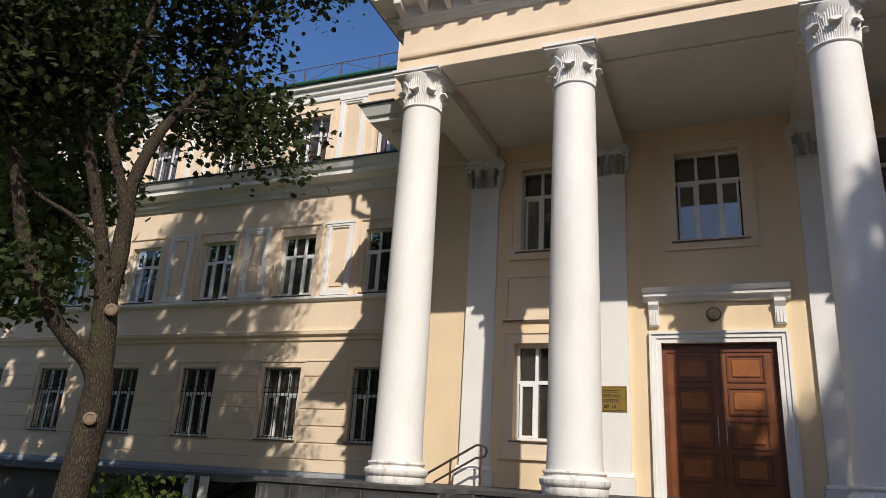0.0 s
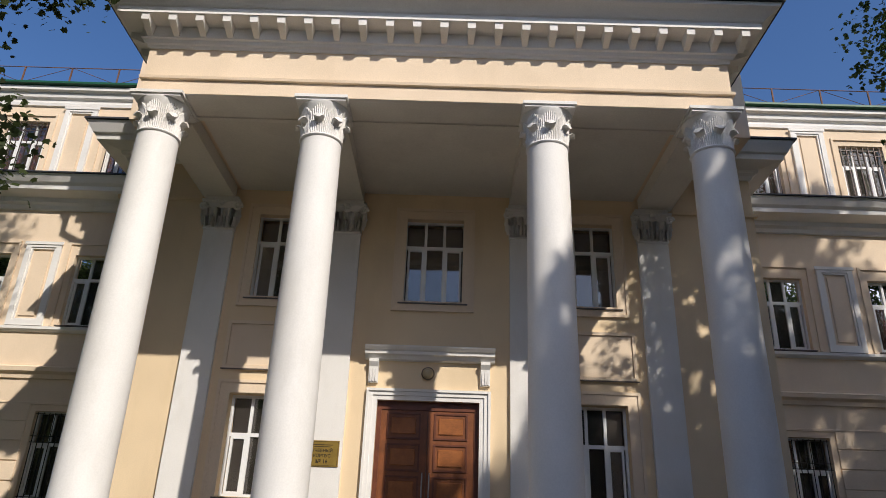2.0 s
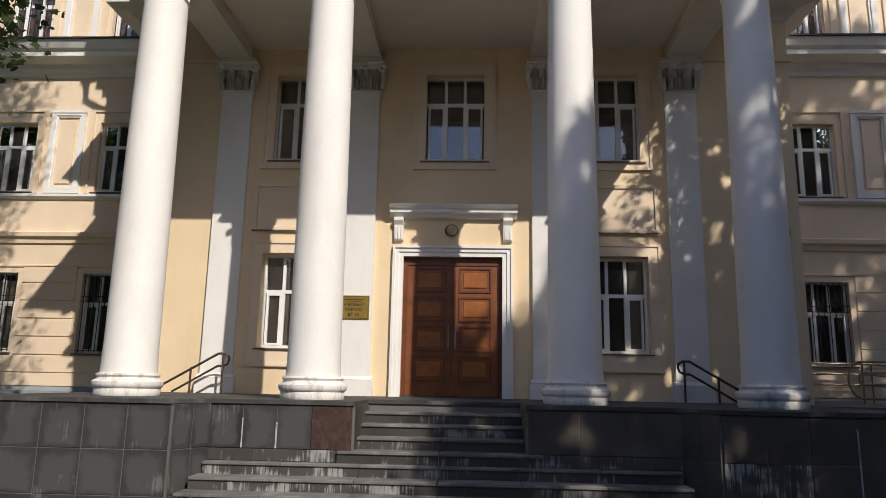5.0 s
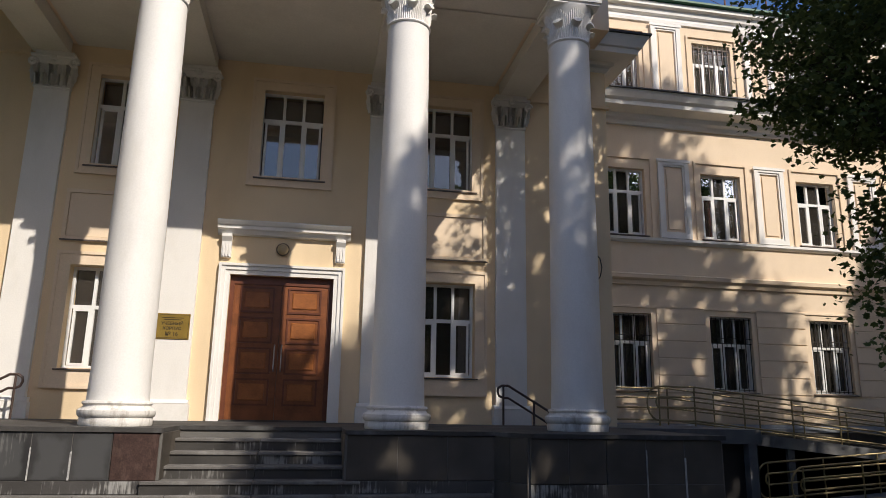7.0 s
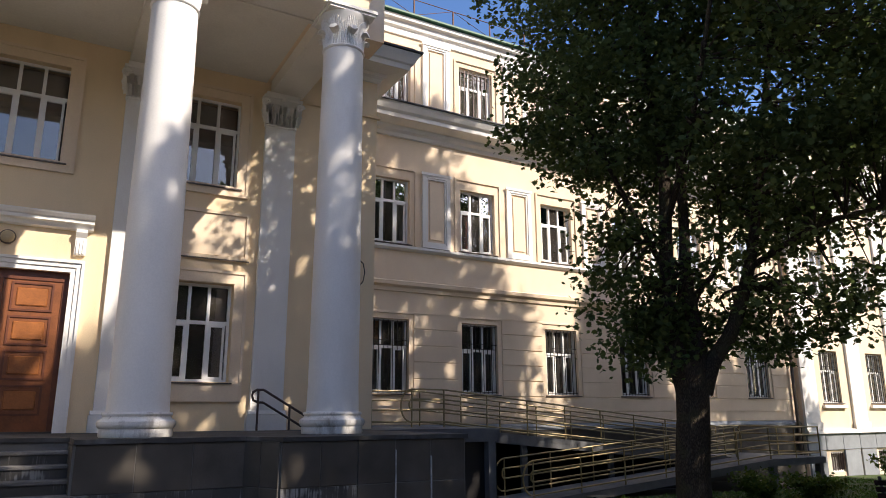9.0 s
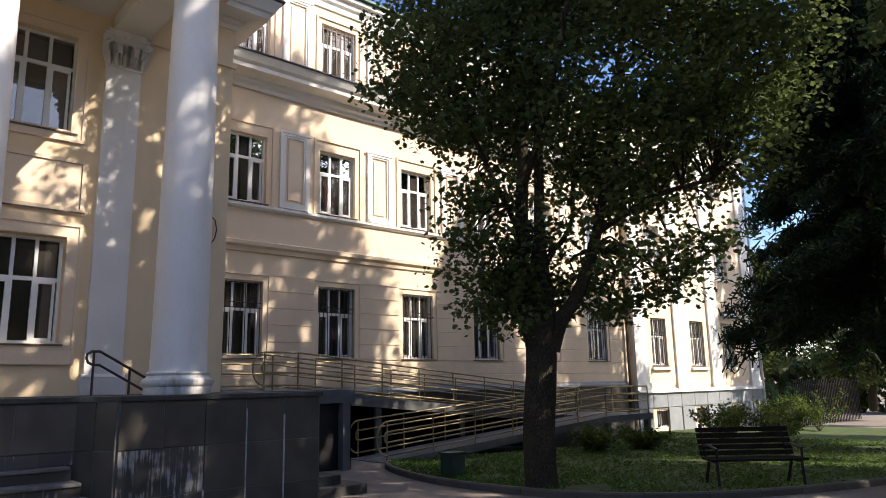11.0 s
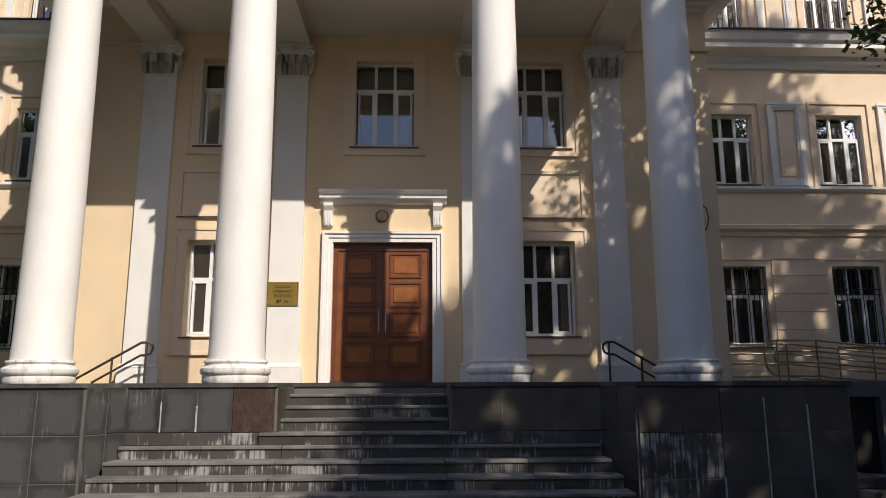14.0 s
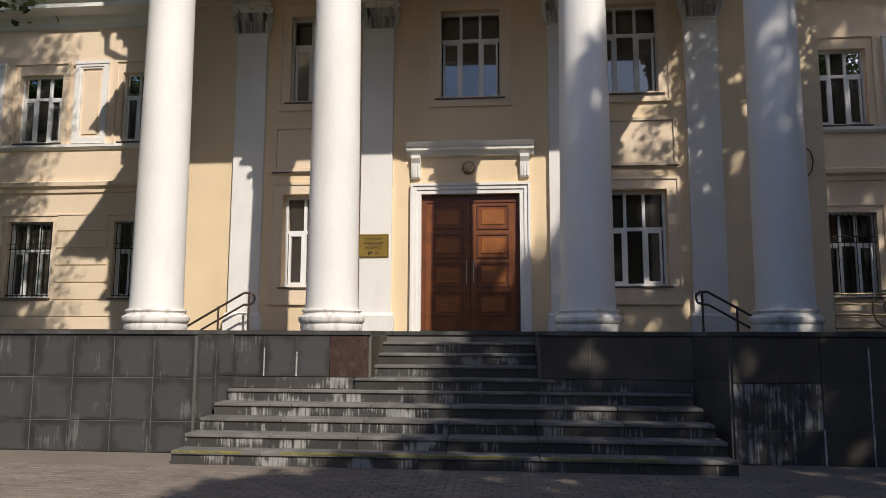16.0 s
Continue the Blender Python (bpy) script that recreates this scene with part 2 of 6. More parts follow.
def bark_material():
    m = bpy.data.materials.new("furrowed_bark")
    m.use_nodes = True
    nd, ln = m.node_tree.nodes, m.node_tree.links
    p = nd["Principled BSDF"]
    p.inputs["Roughness"].default_value = 0.95
    p.inputs["Specular IOR Level"].default_value = 0.15
    g = nd.new("ShaderNodeNewGeometry")
    mp = nd.new("ShaderNodeMapping"); mp.inputs["Scale"].default_value = (48, 48, 13)
    vo = nd.new("ShaderNodeTexVoronoi"); vo.feature = "DISTANCE_TO_EDGE"; vo.inputs["Scale"].default_value = 1.0
    wob = nd.new("ShaderNodeTexNoise"); wob.inputs["Scale"].default_value = 6; wob.inputs["Detail"].default_value = 4
    mixv = nd.new("ShaderNodeVectorMath"); mixv.operation = "MULTIPLY_ADD"; mixv.inputs[1].default_value = (1.2, 1.2, 1.2)
    ln.new(g.outputs["Position"], mp.inputs[0]); ln.new(g.outputs["Position"], wob.inputs["Vector"])
    ln.new(wob.outputs["Color"], mixv.inputs[0]); ln.new(mp.outputs[0], mixv.inputs[2]); ln.new(mixv.outputs[0], vo.inputs["Vector"])
    big = nd.new("ShaderNodeTexNoise"); big.inputs["Scale"].default_value = 3.5; big.inputs["Detail"].default_value = 6
    ln.new(g.outputs["Position"], big.inputs["Vector"])
    r1 = nd.new("ShaderNodeMapRange"); r1.inputs[2].default_value = 0.28
    ln.new(vo.outputs["Distance"], r1.inputs[0])
    c1 = nd.new("ShaderNodeMixRGB"); c1.inputs[1].default_value = (0.034, 0.026, 0.019, 1); c1.inputs[2].default_value = (0.082, 0.063, 0.046, 1)
    ln.new(r1.outputs[0], c1.inputs[0])
    r2 = nd.new("ShaderNodeMapRange"); r2.inputs[1].default_value, r2.inputs[2].default_value, r2.inputs[4].default_value = 0.5, 0.7, 0.6
    ln.new(big.outputs[0], r2.inputs[0])
    c2 = nd.new("ShaderNodeMixRGB"); c2.inputs[2].default_value = (0.075, 0.07, 0.035, 1)
    ln.new(r2.outputs[0], c2.inputs[0]); ln.new(c1.outputs[0], c2.inputs[1]); ln.new(c2.outputs[0], p.inputs["Base Color"])
    bp = nd.new("ShaderNodeBump"); bp.inputs["Strength"].default_value = 0.8; bp.inputs["Distance"].default_value = 0.014
    ln.new(r1.outputs[0], bp.inputs["Height"]); ln.new(bp.outputs[0], p.inputs["Normal"])
    return m


M_BARK = bark_material()
M_CUT = material("pale_cut_wood", (0.2, 0.15, 0.1), 0.9, var=0.15, scale=20)
M_BENCH = material("dark_brown_bench_wood", (0.026, 0.014, 0.012), 0.85, var=0.3, scale=8, spec=0.15)
M_BIN = material("dark_green_bin_paint", (0.03, 0.05, 0.035), 0.6, var=0.2)
M_YLINE = material("worn_yellow_paint", (0.24, 0.22, 0.06), 0.8, var=0.35, scale=6, dirt=(0.08, 0.08, 0.07), dirt_amount=0.7, dirt_scale=9)
M_BLUEPAINT = material("blue_sign_enamel", (0.03, 0.04, 0.09), 0.4, var=0.05)
M_LAMPGLASS = material("frosted_lamp_glass", (0.45, 0.36, 0.22), 0.35, var=0.1)


def leaf_material(name, a, b):
    m = bpy.data.materials.new(name)
    m.use_nodes = True
    nd, ln = m.node_tree.nodes, m.node_tree.links
    p = nd["Principled BSDF"]
    g = nd.new("ShaderNodeNewGeometry")
    r = nd.new("ShaderNodeMixRGB")
    r.inputs[1].default_value, r.inputs[2].default_value = (*a, 1), (*b, 1)
    ln.new(g.outputs["Random Per Island"], r.inputs[0])
    ln.new(r.outputs[0], p.inputs["Base Color"])
    p.inputs["Roughness"].default_value = 0.62
    p.inputs["Specular IOR Level"].default_value = 0.25
    tr = nd.new("ShaderNodeBsdfTranslucent")
    ln.new(r.outputs[0], tr.inputs[0])
    mx = nd.new("ShaderNodeMixShader")
    mx.inputs[0].default_value = 0.52
    ln.new(p.outputs[0], mx.inputs[1]); ln.new(tr.outputs[0], mx.inputs[2])
    ln.new(mx.outputs[0], nd["Material Output"].inputs[0])
    return m


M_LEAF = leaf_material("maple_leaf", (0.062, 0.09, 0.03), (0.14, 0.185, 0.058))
# maple leaf again, its colour darkened for the shaded, backlit west crown
M_LEAF_DARK = leaf_material("shade_dark_maple_leaf", (0.022, 0.032, 0.013), (0.075, 0.1, 0.03))
M_BUSH = leaf_material("shrub_leaf", (0.04, 0.08, 0.013), (0.12, 0.155, 0.03))
M_GRASS = leaf_material("grass_blade", (0.04, 0.095, 0.010), (0.085, 0.155, 0.02))
M_NEEDLE = leaf_material("spruce_needles", (0.012, 0.03, 0.016), (0.03, 0.055, 0.025))

M_GLASS = bpy.data.materials.new("window_glass")
M_GLASS.use_nodes = True
_g = M_GLASS.node_tree
_gt = _g.nodes.new("ShaderNodeBsdfTransparent"); _gt.inputs[0].default_value = (0.62, 0.66, 0.66, 1)
_gg = _g.nodes.new("ShaderNodeBsdfGlossy"); _gg.inputs["Roughness"].default_value = 0.02
_gf = _g.nodes.new("ShaderNodeFresnel"); _gf.inputs[0].default_value = 2.2
_gm = _g.nodes.new("ShaderNodeMixShader")
_gd = _g.nodes.new("ShaderNodeBsdfDiffuse"); _gd.inputs[0].default_value = (0.5, 0.44, 0.38, 1)
_gn = _g.nodes.new("ShaderNodeTexNoise"); _gn.inputs["Scale"].default_value = 2.5; _gn.inputs["Detail"].default_value = 6
_gr = _g.nodes.new("ShaderNodeMapRange"); _gr.inputs[1].default_value, _gr.inputs[2].default_value = 0.3, 0.7
_gr.inputs[3].default_value, _gr.inputs[4].default_value = 0.05, 0.12
_gp = _g.nodes.new("ShaderNodeNewGeometry")
_gx2 = _g.nodes.new("ShaderNodeMixShader")
_g.links.new(_gp.outputs["Position"], _gn.inputs["Vector"]); _g.links.new(_gn.outputs[0], _gr.inputs[0]); _g.links.new(_gr.outputs[0], _gx2.inputs[0])
_g.links.new(_gt.outputs[0], _gx2.inputs[1]); _g.links.new(_gd.outputs[0], _gx2.inputs[2])
_g.links.new(_gf.outputs[0], _gm.inputs[0]); _g.links.new(_gx2.outputs[0], _gm.inputs[1]); _g.links.new(_gg.outputs[0], _gm.inputs[2])
_g.links.new(_gm.outputs[0], _g.nodes["Material Output"].inputs[0])


# ---- mesh helpers ----
def mesh_of(name, bm, mat, smooth=False):
    me = bpy.data.meshes.new(name)
    bmesh.ops.recalc_face_normals(bm, faces=bm.faces)
    bm.to_mesh(me)
    bm.free()
    me.materials.append(mat)
    if smooth:
        me.polygons.foreach_set("use_smooth", [True] * len(me.polygons))
        me.set_sharp_from_angle(angle=radians(42))
    return me


def part(name, bm, mat, parent=None, label="", smooth=False):
    ob = new(name, mesh_of(name, bm, mat, smooth))
    if parent is not None:
        ob.parent = parent
    return tagged(ob, label)


def thing(name, label, category, group="", kind="", at=(0, 0, 0), rz=0):
    ob = new(name)
    ob.empty_display_size = 0.1
    ob.matrix_basis = pose(*at, 0, 0, rz)
    return tagged(ob, label, category, group, kind)


def box(bm, x0, x1, y0, y1, z0, z1, bevel=0.0):
    v = [bm.verts.new((x, y, z)) for z in (z0, z1) for x, y in ((x0, y0), (x1, y0), (x1, y1), (x0, y1))]
    fs = [bm.faces.new([v[i] for i in f]) for f in ((0, 3, 2, 1), (4, 5, 6, 7), (0, 1, 5, 4), (1, 2, 6, 5), (2, 3, 7, 6), (3, 0, 4, 7))]
    if bevel:
        es = list({e for f in fs for e in f.edges})
        bmesh.ops.bevel(bm, geom=es, offset=bevel, segments=1, affect="EDGES")
    return bm


def cuboid(x0, x1, y0, y1, z0, z1, bevel=0.0):
    return box(bmesh.new(), x0, x1, y0, y1, z0, z1, bevel)


def frame_box(bm, x0, x1, z0, z1, w, y0, y1, wb=None):
    """A rectangular frame in the plane of a facade, w wide."""
    wb = w if wb is None else wb
    box(bm, x0, x0 + w, y0, y1, z0 + wb, z1 - w)
    box(bm, x1 - w, x1, y0, y1, z0 + wb, z1 - w)
    box(bm, x0, x1, y0, y1, z1 - w, z1)
    if wb > 0:
        box(bm, x0, x1, y0, y1, z0, z0 + wb)
    return bm


def run_x(bm, prof, x0, x1):
    """A moulding of the closed profile (y, z) from x0 to x1."""
    a = [bm.verts.new((x0, y, z)) for y, z in prof]
    b = [bm.verts.new((x1, y, z)) for y, z in prof]
    n = len(prof)
    for i in range(n):
        bm.faces.new((a[i], a[(i + 1) % n], b[(i + 1) % n], b[i]))
    bm.faces.new(a); bm.faces.new(b)
    return bm


def ring(bm, prof, x0, x1, yf, yb):
    """A moulding round three sides of a block: prof is (out, z), open inwards; mitred corners."""
    rows = []
    for d, z in prof:
        rows.append([bm.verts.new(p) for p in ((x0 - d, yb, z), (x0 - d, yf - d, z), (x1 + d, yf - d, z), (x1 + d, yb, z))])
    for a, b in zip(rows, rows[1:]):
        for i in range(3):
            bm.faces.new((a[i], a[i + 1], b[i + 1], b[i]))
    return bm


def lathe(bm, prof, seg=32, cx=0.0, cy=0.0):
    rows = [[bm.verts.new((cx + r * math.cos(2 * math.pi * i / seg), cy + r * math.sin(2 * math.pi * i / seg), z)) for i in range(seg)] for r, z in prof]
    for a, b in zip(rows, rows[1:]):
        for i in range(seg):
            bm.faces.new((a[i], a[(i + 1) % seg], b[(i + 1) % seg], b[i]))
    bm.faces.new(rows[0]); bm.faces.new(rows[-1])
    return bm


def tube(bm, pts, r, seg=8, r2=None):
    """A round bar along points, tapering from r to r2."""
    pts = [Vector(p) for p in pts]
    rows = []
    for i, p in enumerate(pts):
        d = (pts[min(i + 1, len(pts) - 1)] - pts[max(i - 1, 0)]).normalized()
        u = d.orthogonal().normalized() if abs(d.z) > 0.9 else d.cross(Vector((0, 0, 1))).normalized()
        w = d.cross(u)
        rr = r if r2 is None else r + (r2 - r) * i / (len(pts) - 1)
        rows.append([bm.verts.new(p + rr * (math.cos(2 * math.pi * k / seg) * u + math.sin(2 * math.pi * k / seg) * w)) for k in range(seg)])
    for a, b in zip(rows, rows[1:]):
        off = min(range(seg), key=lambda s: sum((a[k].co - b[(k + s) % seg].co).length for k in range(0, seg, 2)))
        for k in range(seg):
            bm.faces.new((a[k], a[(k + 1) % seg], b[(k + 1 + off) % seg], b[(k + off) % seg]))
    bm.faces.new(rows[0]); bm.faces.new(rows[-1])
    return bm


def wall_grid(x0, x1, z0, z1, y0, y1, holes):
    """A wall slab with through openings (xa, xb, za, zb)."""
    bm = bmesh.new()
    xs = sorted({x0, x1, *[h[0] for h in holes], *[h[1] for h in holes]})
    zs = sorted({z0, z1, *[h[2] for h in holes], *[h[3] for h in holes]})
    nx, nz = len(xs) - 1, len(zs) - 1
    full = [[not any(h[0] - 1e-6 <= (xs[i] + xs[i + 1]) / 2 <= h[1] and h[2] <= (zs[j] + zs[j + 1]) / 2 <= h[3] for h in holes) for j in range(nz)] for i in range(nx)]
    made = {}

    def v(i, j, k):
        if (i, j, k) not in made:
            made[i, j, k] = bm.verts.new((xs[i], (y0, y1)[k], zs[j]))
        return made[i, j, k]
    for i in range(nx):
        for j in range(nz):
            if not full[i][j]:
                continue
            for k in (0, 1):
                bm.faces.new((v(i, j, k), v(i + 1, j, k), v(i + 1, j + 1, k), v(i, j + 1, k)))
            for di, dj, a, b in ((-1, 0, (i, j), (i, j + 1)), (1, 0, (i + 1, j), (i + 1, j + 1)), (0, -1, (i, j), (i + 1, j)), (0, 1, (i, j + 1), (i + 1, j + 1))):
                p, q = i + di, j + dj
                if not (0 <= p < nx and 0 <= q < nz and full[p][q]):
                    bm.faces.new((v(*a, 0), v(*b, 0), v(*b, 1), v(*a, 1)))
    return bm


# ---- the plan ----
POD = 1.65          # podium level
WY = 2.75           # face of the wings
BX = 7.08           # half width of the centre block
COLX = (-4.85, -1.98, 1.98, 4.85)
COLY = -3.5
BAYS = (8.76, 11.66, 14.64, 17.65, 20.7, 23.8)
WIN_W = 1.22
G0, G1 = 2.5, 4.48      # ground floor windows
U0, U1 = 6.6, 8.48      # first floor windows
T0, T1 = 10.7, 12.5     # top floor windows


def ground_z(x, y):
    return -0.022 * max(0.0, min(x, 60) - 8.0) - 0.0 * y


# ---- ground ----
_bm = bmesh.new()
_gx = [-900, -300, -100, -60, -40, -26, -20, -14, -8, 0, 8, 14, 20, 26, 33, 40, 60, 100, 300, 900]
_gy = [-900, -300, -100, -60, -40, -25, -18, -12, -6, 0, 6, 40, 100, 300, 900]
_vs = [[_bm.verts.new((x, y, ground_z(x, y))) for x in _gx] for y in _gy]
for _a, _b in zip(_vs, _vs[1:]):
    for _i in range(len(_gx) - 1):
        _bm.faces.new((_a[_i], _a[_i + 1], _b[_i + 1], _b[_i]))
ground = tagged(part("ground", _bm, M_ASPH), "worn grey-brown paved forecourt ground", "ground", kind="structure")

# ---- centre block ----
UWX = (-3.27, 0.0, 3.27)
UPW, UP0, UP1 = 1.35, 6.57, 8.53     # first floor windows of the portico
_h = [(x - UPW / 2, x + UPW / 2, UP0, UP1) for x in UWX] + [(-1.02, 1.02, POD - 0.05, 4.5)] + [(s * 3.36 - 0.62, s * 3.36 + 0.62, 2.58, 4.53) for s in (-1, 1)]
wall_c = tagged(part("wall_centre", wall_grid(-BX, BX, 0.0, 10.0, 0.0, 0.5, _h), M_YELLOW), "ochre plastered entrance wall behind the columns", "wall", kind="structure")
_bm = bmesh.new()
for _s in (-1, 1):
    box(_bm, min(_s * BX, _s * (BX - 0.5)), max(_s * BX, _s * (BX - 0.5)), 0.5, WY + 0.4, 0.0, 10.0)
tagged(part("wall_block_sides", _bm, M_YELLOW), "ochre plastered side returns of the entrance block", "wall", kind="structure")
# attic storey over the portico
attic = tagged(part("wall_attic", cuboid(-6.6, 6.6, -1.4, 3.2, 10.0, 13.65), M_WING), "pale ochre attic wall above the portico cornice", "wall", kind="structure")
_bm = bmesh.new()
ring(_bm, [(0, 13.2), (0.08, 13.28), (0.08, 13.48), (0.1, 13.5), (0.1, 13.58), (0.2, 13.62), (0.2, 13.77), (0.13, 13.78), (0.13, 13.86), (0.3, 13.92), (0.3, 14.08), (-0.3, 14.1)], -6.6, 6.6, -1.4, 3.2)
part("cornice", _bm, M_WHITE, attic, "white stepped eaves moulding")
_bm = bmesh.new()
ring(_bm, [(0.22, 14.085), (0.4, 14.12), (0.4, 14.22), (0.34, 14.22), (-3.0, 14.75)], -6.6, 6.6, -1.4, 3.2)
part("roof_edge", _bm, M_GREEN, attic, "green painted roof edge and gutter")
for _i in range(13):
    _x = -6.3 + 12.6 * _i / 12
    part("gutter_bracket", cuboid(_x - 0.02, _x + 0.02, -1.77, -1.702, 13.9, 14.1), M_ZINC, attic)
# belt and crowning cornice of the block
_bm = bmesh.new()
for _s in (-1, 1):
    _x0, _x1 = sorted((_s * 5.25, _s * (BX + 0.07)))
    run_x(_bm, [(0.01, 8.8), (-0.06, 8.81), (-0.07, 8.88), (0.01, 8.92)], _x0, _x1)
part("belt_moulding", _bm, M_YELLOW, wall_c)
_bm = bmesh.new()
ring(_bm, [(-0.05, 9.72), (0.04, 9.74), (0.08, 9.82), (0.16, 9.86), (0.18, 9.93), (0.58, 9.98), (0.6, 10.1), (0.66, 10.12), (0.76, 10.3), (0.78, 10.36), (-0.3, 10.4)], -BX, BX, 0.0, WY)
part("block_cornice", _bm, M_WHITE, wall_c, "deep white stepped cornice")
_bm = bmesh.new()
ring(_bm, [(0.74, 10.37), (0.83, 10.37), (0.83, 10.41), (-0.4, 10.52)], -BX, BX, 0.0, WY)
part("cornice_sheet", _bm, M_SHEET, wall_c, "dark metal cornice flashing")

# ---- portico: entablature, beams, ceiling ----
EY0, EX = -3.84, 5.19
entab = thing("entablature", "white and ochre entablature with modillions on columns", "entablature", kind="structure")
part("architrave", cuboid(-EX, EX, EY0, -3.06, 8.984, 9.271), M_WING, entab)
_bm = bmesh.new()
ring(_bm, [(-0.05, 9.251), (0.05, 9.271), (0.06, 9.322), (-0.05, 9.343)], -EX, EX, EY0, 0)
part("fillet", _bm, M_WING, entab)
part("frieze", cuboid(-EX, EX, EY0, -3.06, 9.312, 10.421), M_WING, entab)
_bm = bmesh.new()
for _s in (-1, 1):
    box(_bm, min(_s * EX, _s * (EX - 0.78)), max(_s * EX, _s * (EX - 0.78)), -3.059, -0.003, 9.138, 10.421)
part("side_architrave", _bm, M_WING, entab)
_bm = bmesh.new()
ring(_bm, [(-0.05, 9.925), (0.03, 9.935), (0.04, 9.985), (0.08, 10.0), (0.1, 10.065), (0.14, 10.08), (0.14, 10.318), (0.48, 10.349), (0.48, 10.475), (0.52, 10.49), (0.55, 10.523), (0.66, 10.606), (0.74, 10.647), (0.76, 10.708), (-1.0, 10.78)], -EX, EX, EY0, -1.4)
part("cornice", _bm, M_WHITE, entab, "white projecting cornice")
_bm = bmesh.new()
ring(_bm, [(0.73, 10.713), (0.81, 10.713), (0.81, 10.754), (-1.2, 10.872)], -EX, EX, EY0, -1.4)
part("cornice_sheet", _bm, M_SHEET, entab, "dark metal flashing")
_bm = bmesh.new()
_v = [_bm.verts.new((_x, EY0 + _y, _z)) for _y, _z, _w in ((-0.135, 10.347, 0.075), (-0.455, 10.347, 0.075), (-0.445, 10.225, 0.07), (-0.135, 10.1, 0.048)) for _x in (-_w, _w)]
for _f in ((0, 2, 4, 6), (1, 7, 5, 3), (0, 1, 3, 2), (2, 3, 5, 4), (4, 5, 7, 6), (6, 7, 1, 0)):
    _bm.faces.new([_v[_i] for _i in _f])
_mod = mesh_of("modillion", _bm, M_WHITE)
for _i in range(23):
    _o = new("modillion", _mod)
    _o.parent = entab
    _o.location.x = -5.17 + 10.564 * _i / 22
for _s in (-1, 1):
    for _i in range(5):
        _o = new("modillion", _mod)
        _o.parent = entab
        _o.matrix_basis = Matrix.Translation((_s * (EX + EY0), -3.7 + 0.47 * _i, 0)) @ Matrix.Rotation(_s * math.pi / 2, 4, "Z")
# ceiling with cross beams
part("soffit", cuboid(-EX + 0.01, EX - 0.01, EY0 + 0.012, -3.06, 8.974, 8.983), M_CEIL, entab, "grey-white underside")
part("soffit_step", cuboid(-4.4, 4.4, -3.16, -3.06, 8.94, 8.973), M_CEIL, entab)
ceil = tagged(part("ceiling", cuboid(-4.409, 4.409, -3.059, -0.003, 9.117, 9.394), M_CEIL), "stained grey-white portico ceiling", "ceiling", kind="structure")
_bm = bmesh.new()
run_x(_bm, [(-3.06, 9.117), (-3.06, 9.045), (-3.0, 9.045), (-2.96, 9.117)], -4.41, 4.41)
part("ceiling_moulding", _bm, M_CEIL, entab)
for _x in COLX:
    _x0, _x1 = (_x - 0.36, _x + 0.36) if abs(_x) < 4 else (min(abs(_x) - 0.36, EX) * (1 if _x > 0 else -1), EX * (1 if _x > 0 else -1))
    _bm = cuboid(min(_x0, _x1), max(_x0, _x1), -3.059, -0.09, 8.84, 9.115 if abs(_x) < 4 else 9.132)
    part("cross_beam", _bm, M_CEIL, entab, "grey-white beam from column to wall")

# ---- columns ----
def leaf_mesh(h, w, out):
    """One curling capital leaf with a raised rib and notched edge, root at the origin, growing up z, facing -y."""
    bm = bmesh.new()
    rows = []
    for i in range(8):
        t = i / 7
        z = h * (t if t < 0.8 else 0.8 + 0.2 * math.sin((t - 0.8) / 0.2 * math.pi) * 0.6)
        y = -out * (0.25 * t + 0.9 * max(0, t - 0.55) ** 1.5 * 2.4)
        ww = w * (0.6 + 0.4 * math.sin(t * math.pi * 0.85)) * (1 - 0.5 * t ** 4) * (0.8 if i % 2 else 1.0)
        rows.append([bm.verts.new((ww * a, y + b * w, z)) for a, b in ((-0.5, 0.12), (-0.25, -0.05), (0, -0.2), (0.25, -0.05), (0.5, 0.12))])
    for a, b in zip(rows, rows[1:]):
        for k in range(4):
            bm.faces.new((a[k], a[k + 1], b[k + 1], b[k]))
    bmesh.ops.solidify(bm, geom=list(bm.faces), thickness=0.018)
    return bm


M_CARVE = material("white_paint_in_carving", (0.8, 0.775, 0.735), 0.85, scale=5, fine=60, var=0.1, bump=0.4, dirt=(0.4, 0.36, 0.3), dirt_amount=0.45, dirt_scale=9)


def fluted_leaf(z0, z1, r0, r1, drop, rag, seed):
    """One upright fluted leaf, an eighth of the capital's round, its lobed top edge ragged."""
    rnd = random.Random(seed)
    bm = bmesh.new()
    nc, nr = 19, 6
    cols = []
    for k in range(nc):
        u = 2 * k / (nc - 1) - 1
        th = u * math.pi / 8 * 1.02
        top = z1 - drop * abs(u) ** 1.7 - rnd.uniform(0, rag) * (k % 2)
        groove = 0.026 if k % 2 else 0.0
        col = []
        for i in range(nr):
            t = i / (nr - 1)
            r = r0 + (r1 - r0) * t ** 1.8 - groove * (0.4 + 0.6 * t) - 0.012 * u * u
            col.append(bm.verts.new((r * math.sin(th), -r * math.cos(th), z0 + (top - z0) * t)))
        col.append(bm.verts.new(((r0 - 0.04) * math.sin(th), -(r0 - 0.04) * math.cos(th), top - 0.03)))
        cols.append(col)
    for a, b in zip(cols, cols[1:]):
        for i in range(nr):
            bm.faces.new((a[i], b[i], b[i + 1], a[i + 1]))
    return bm


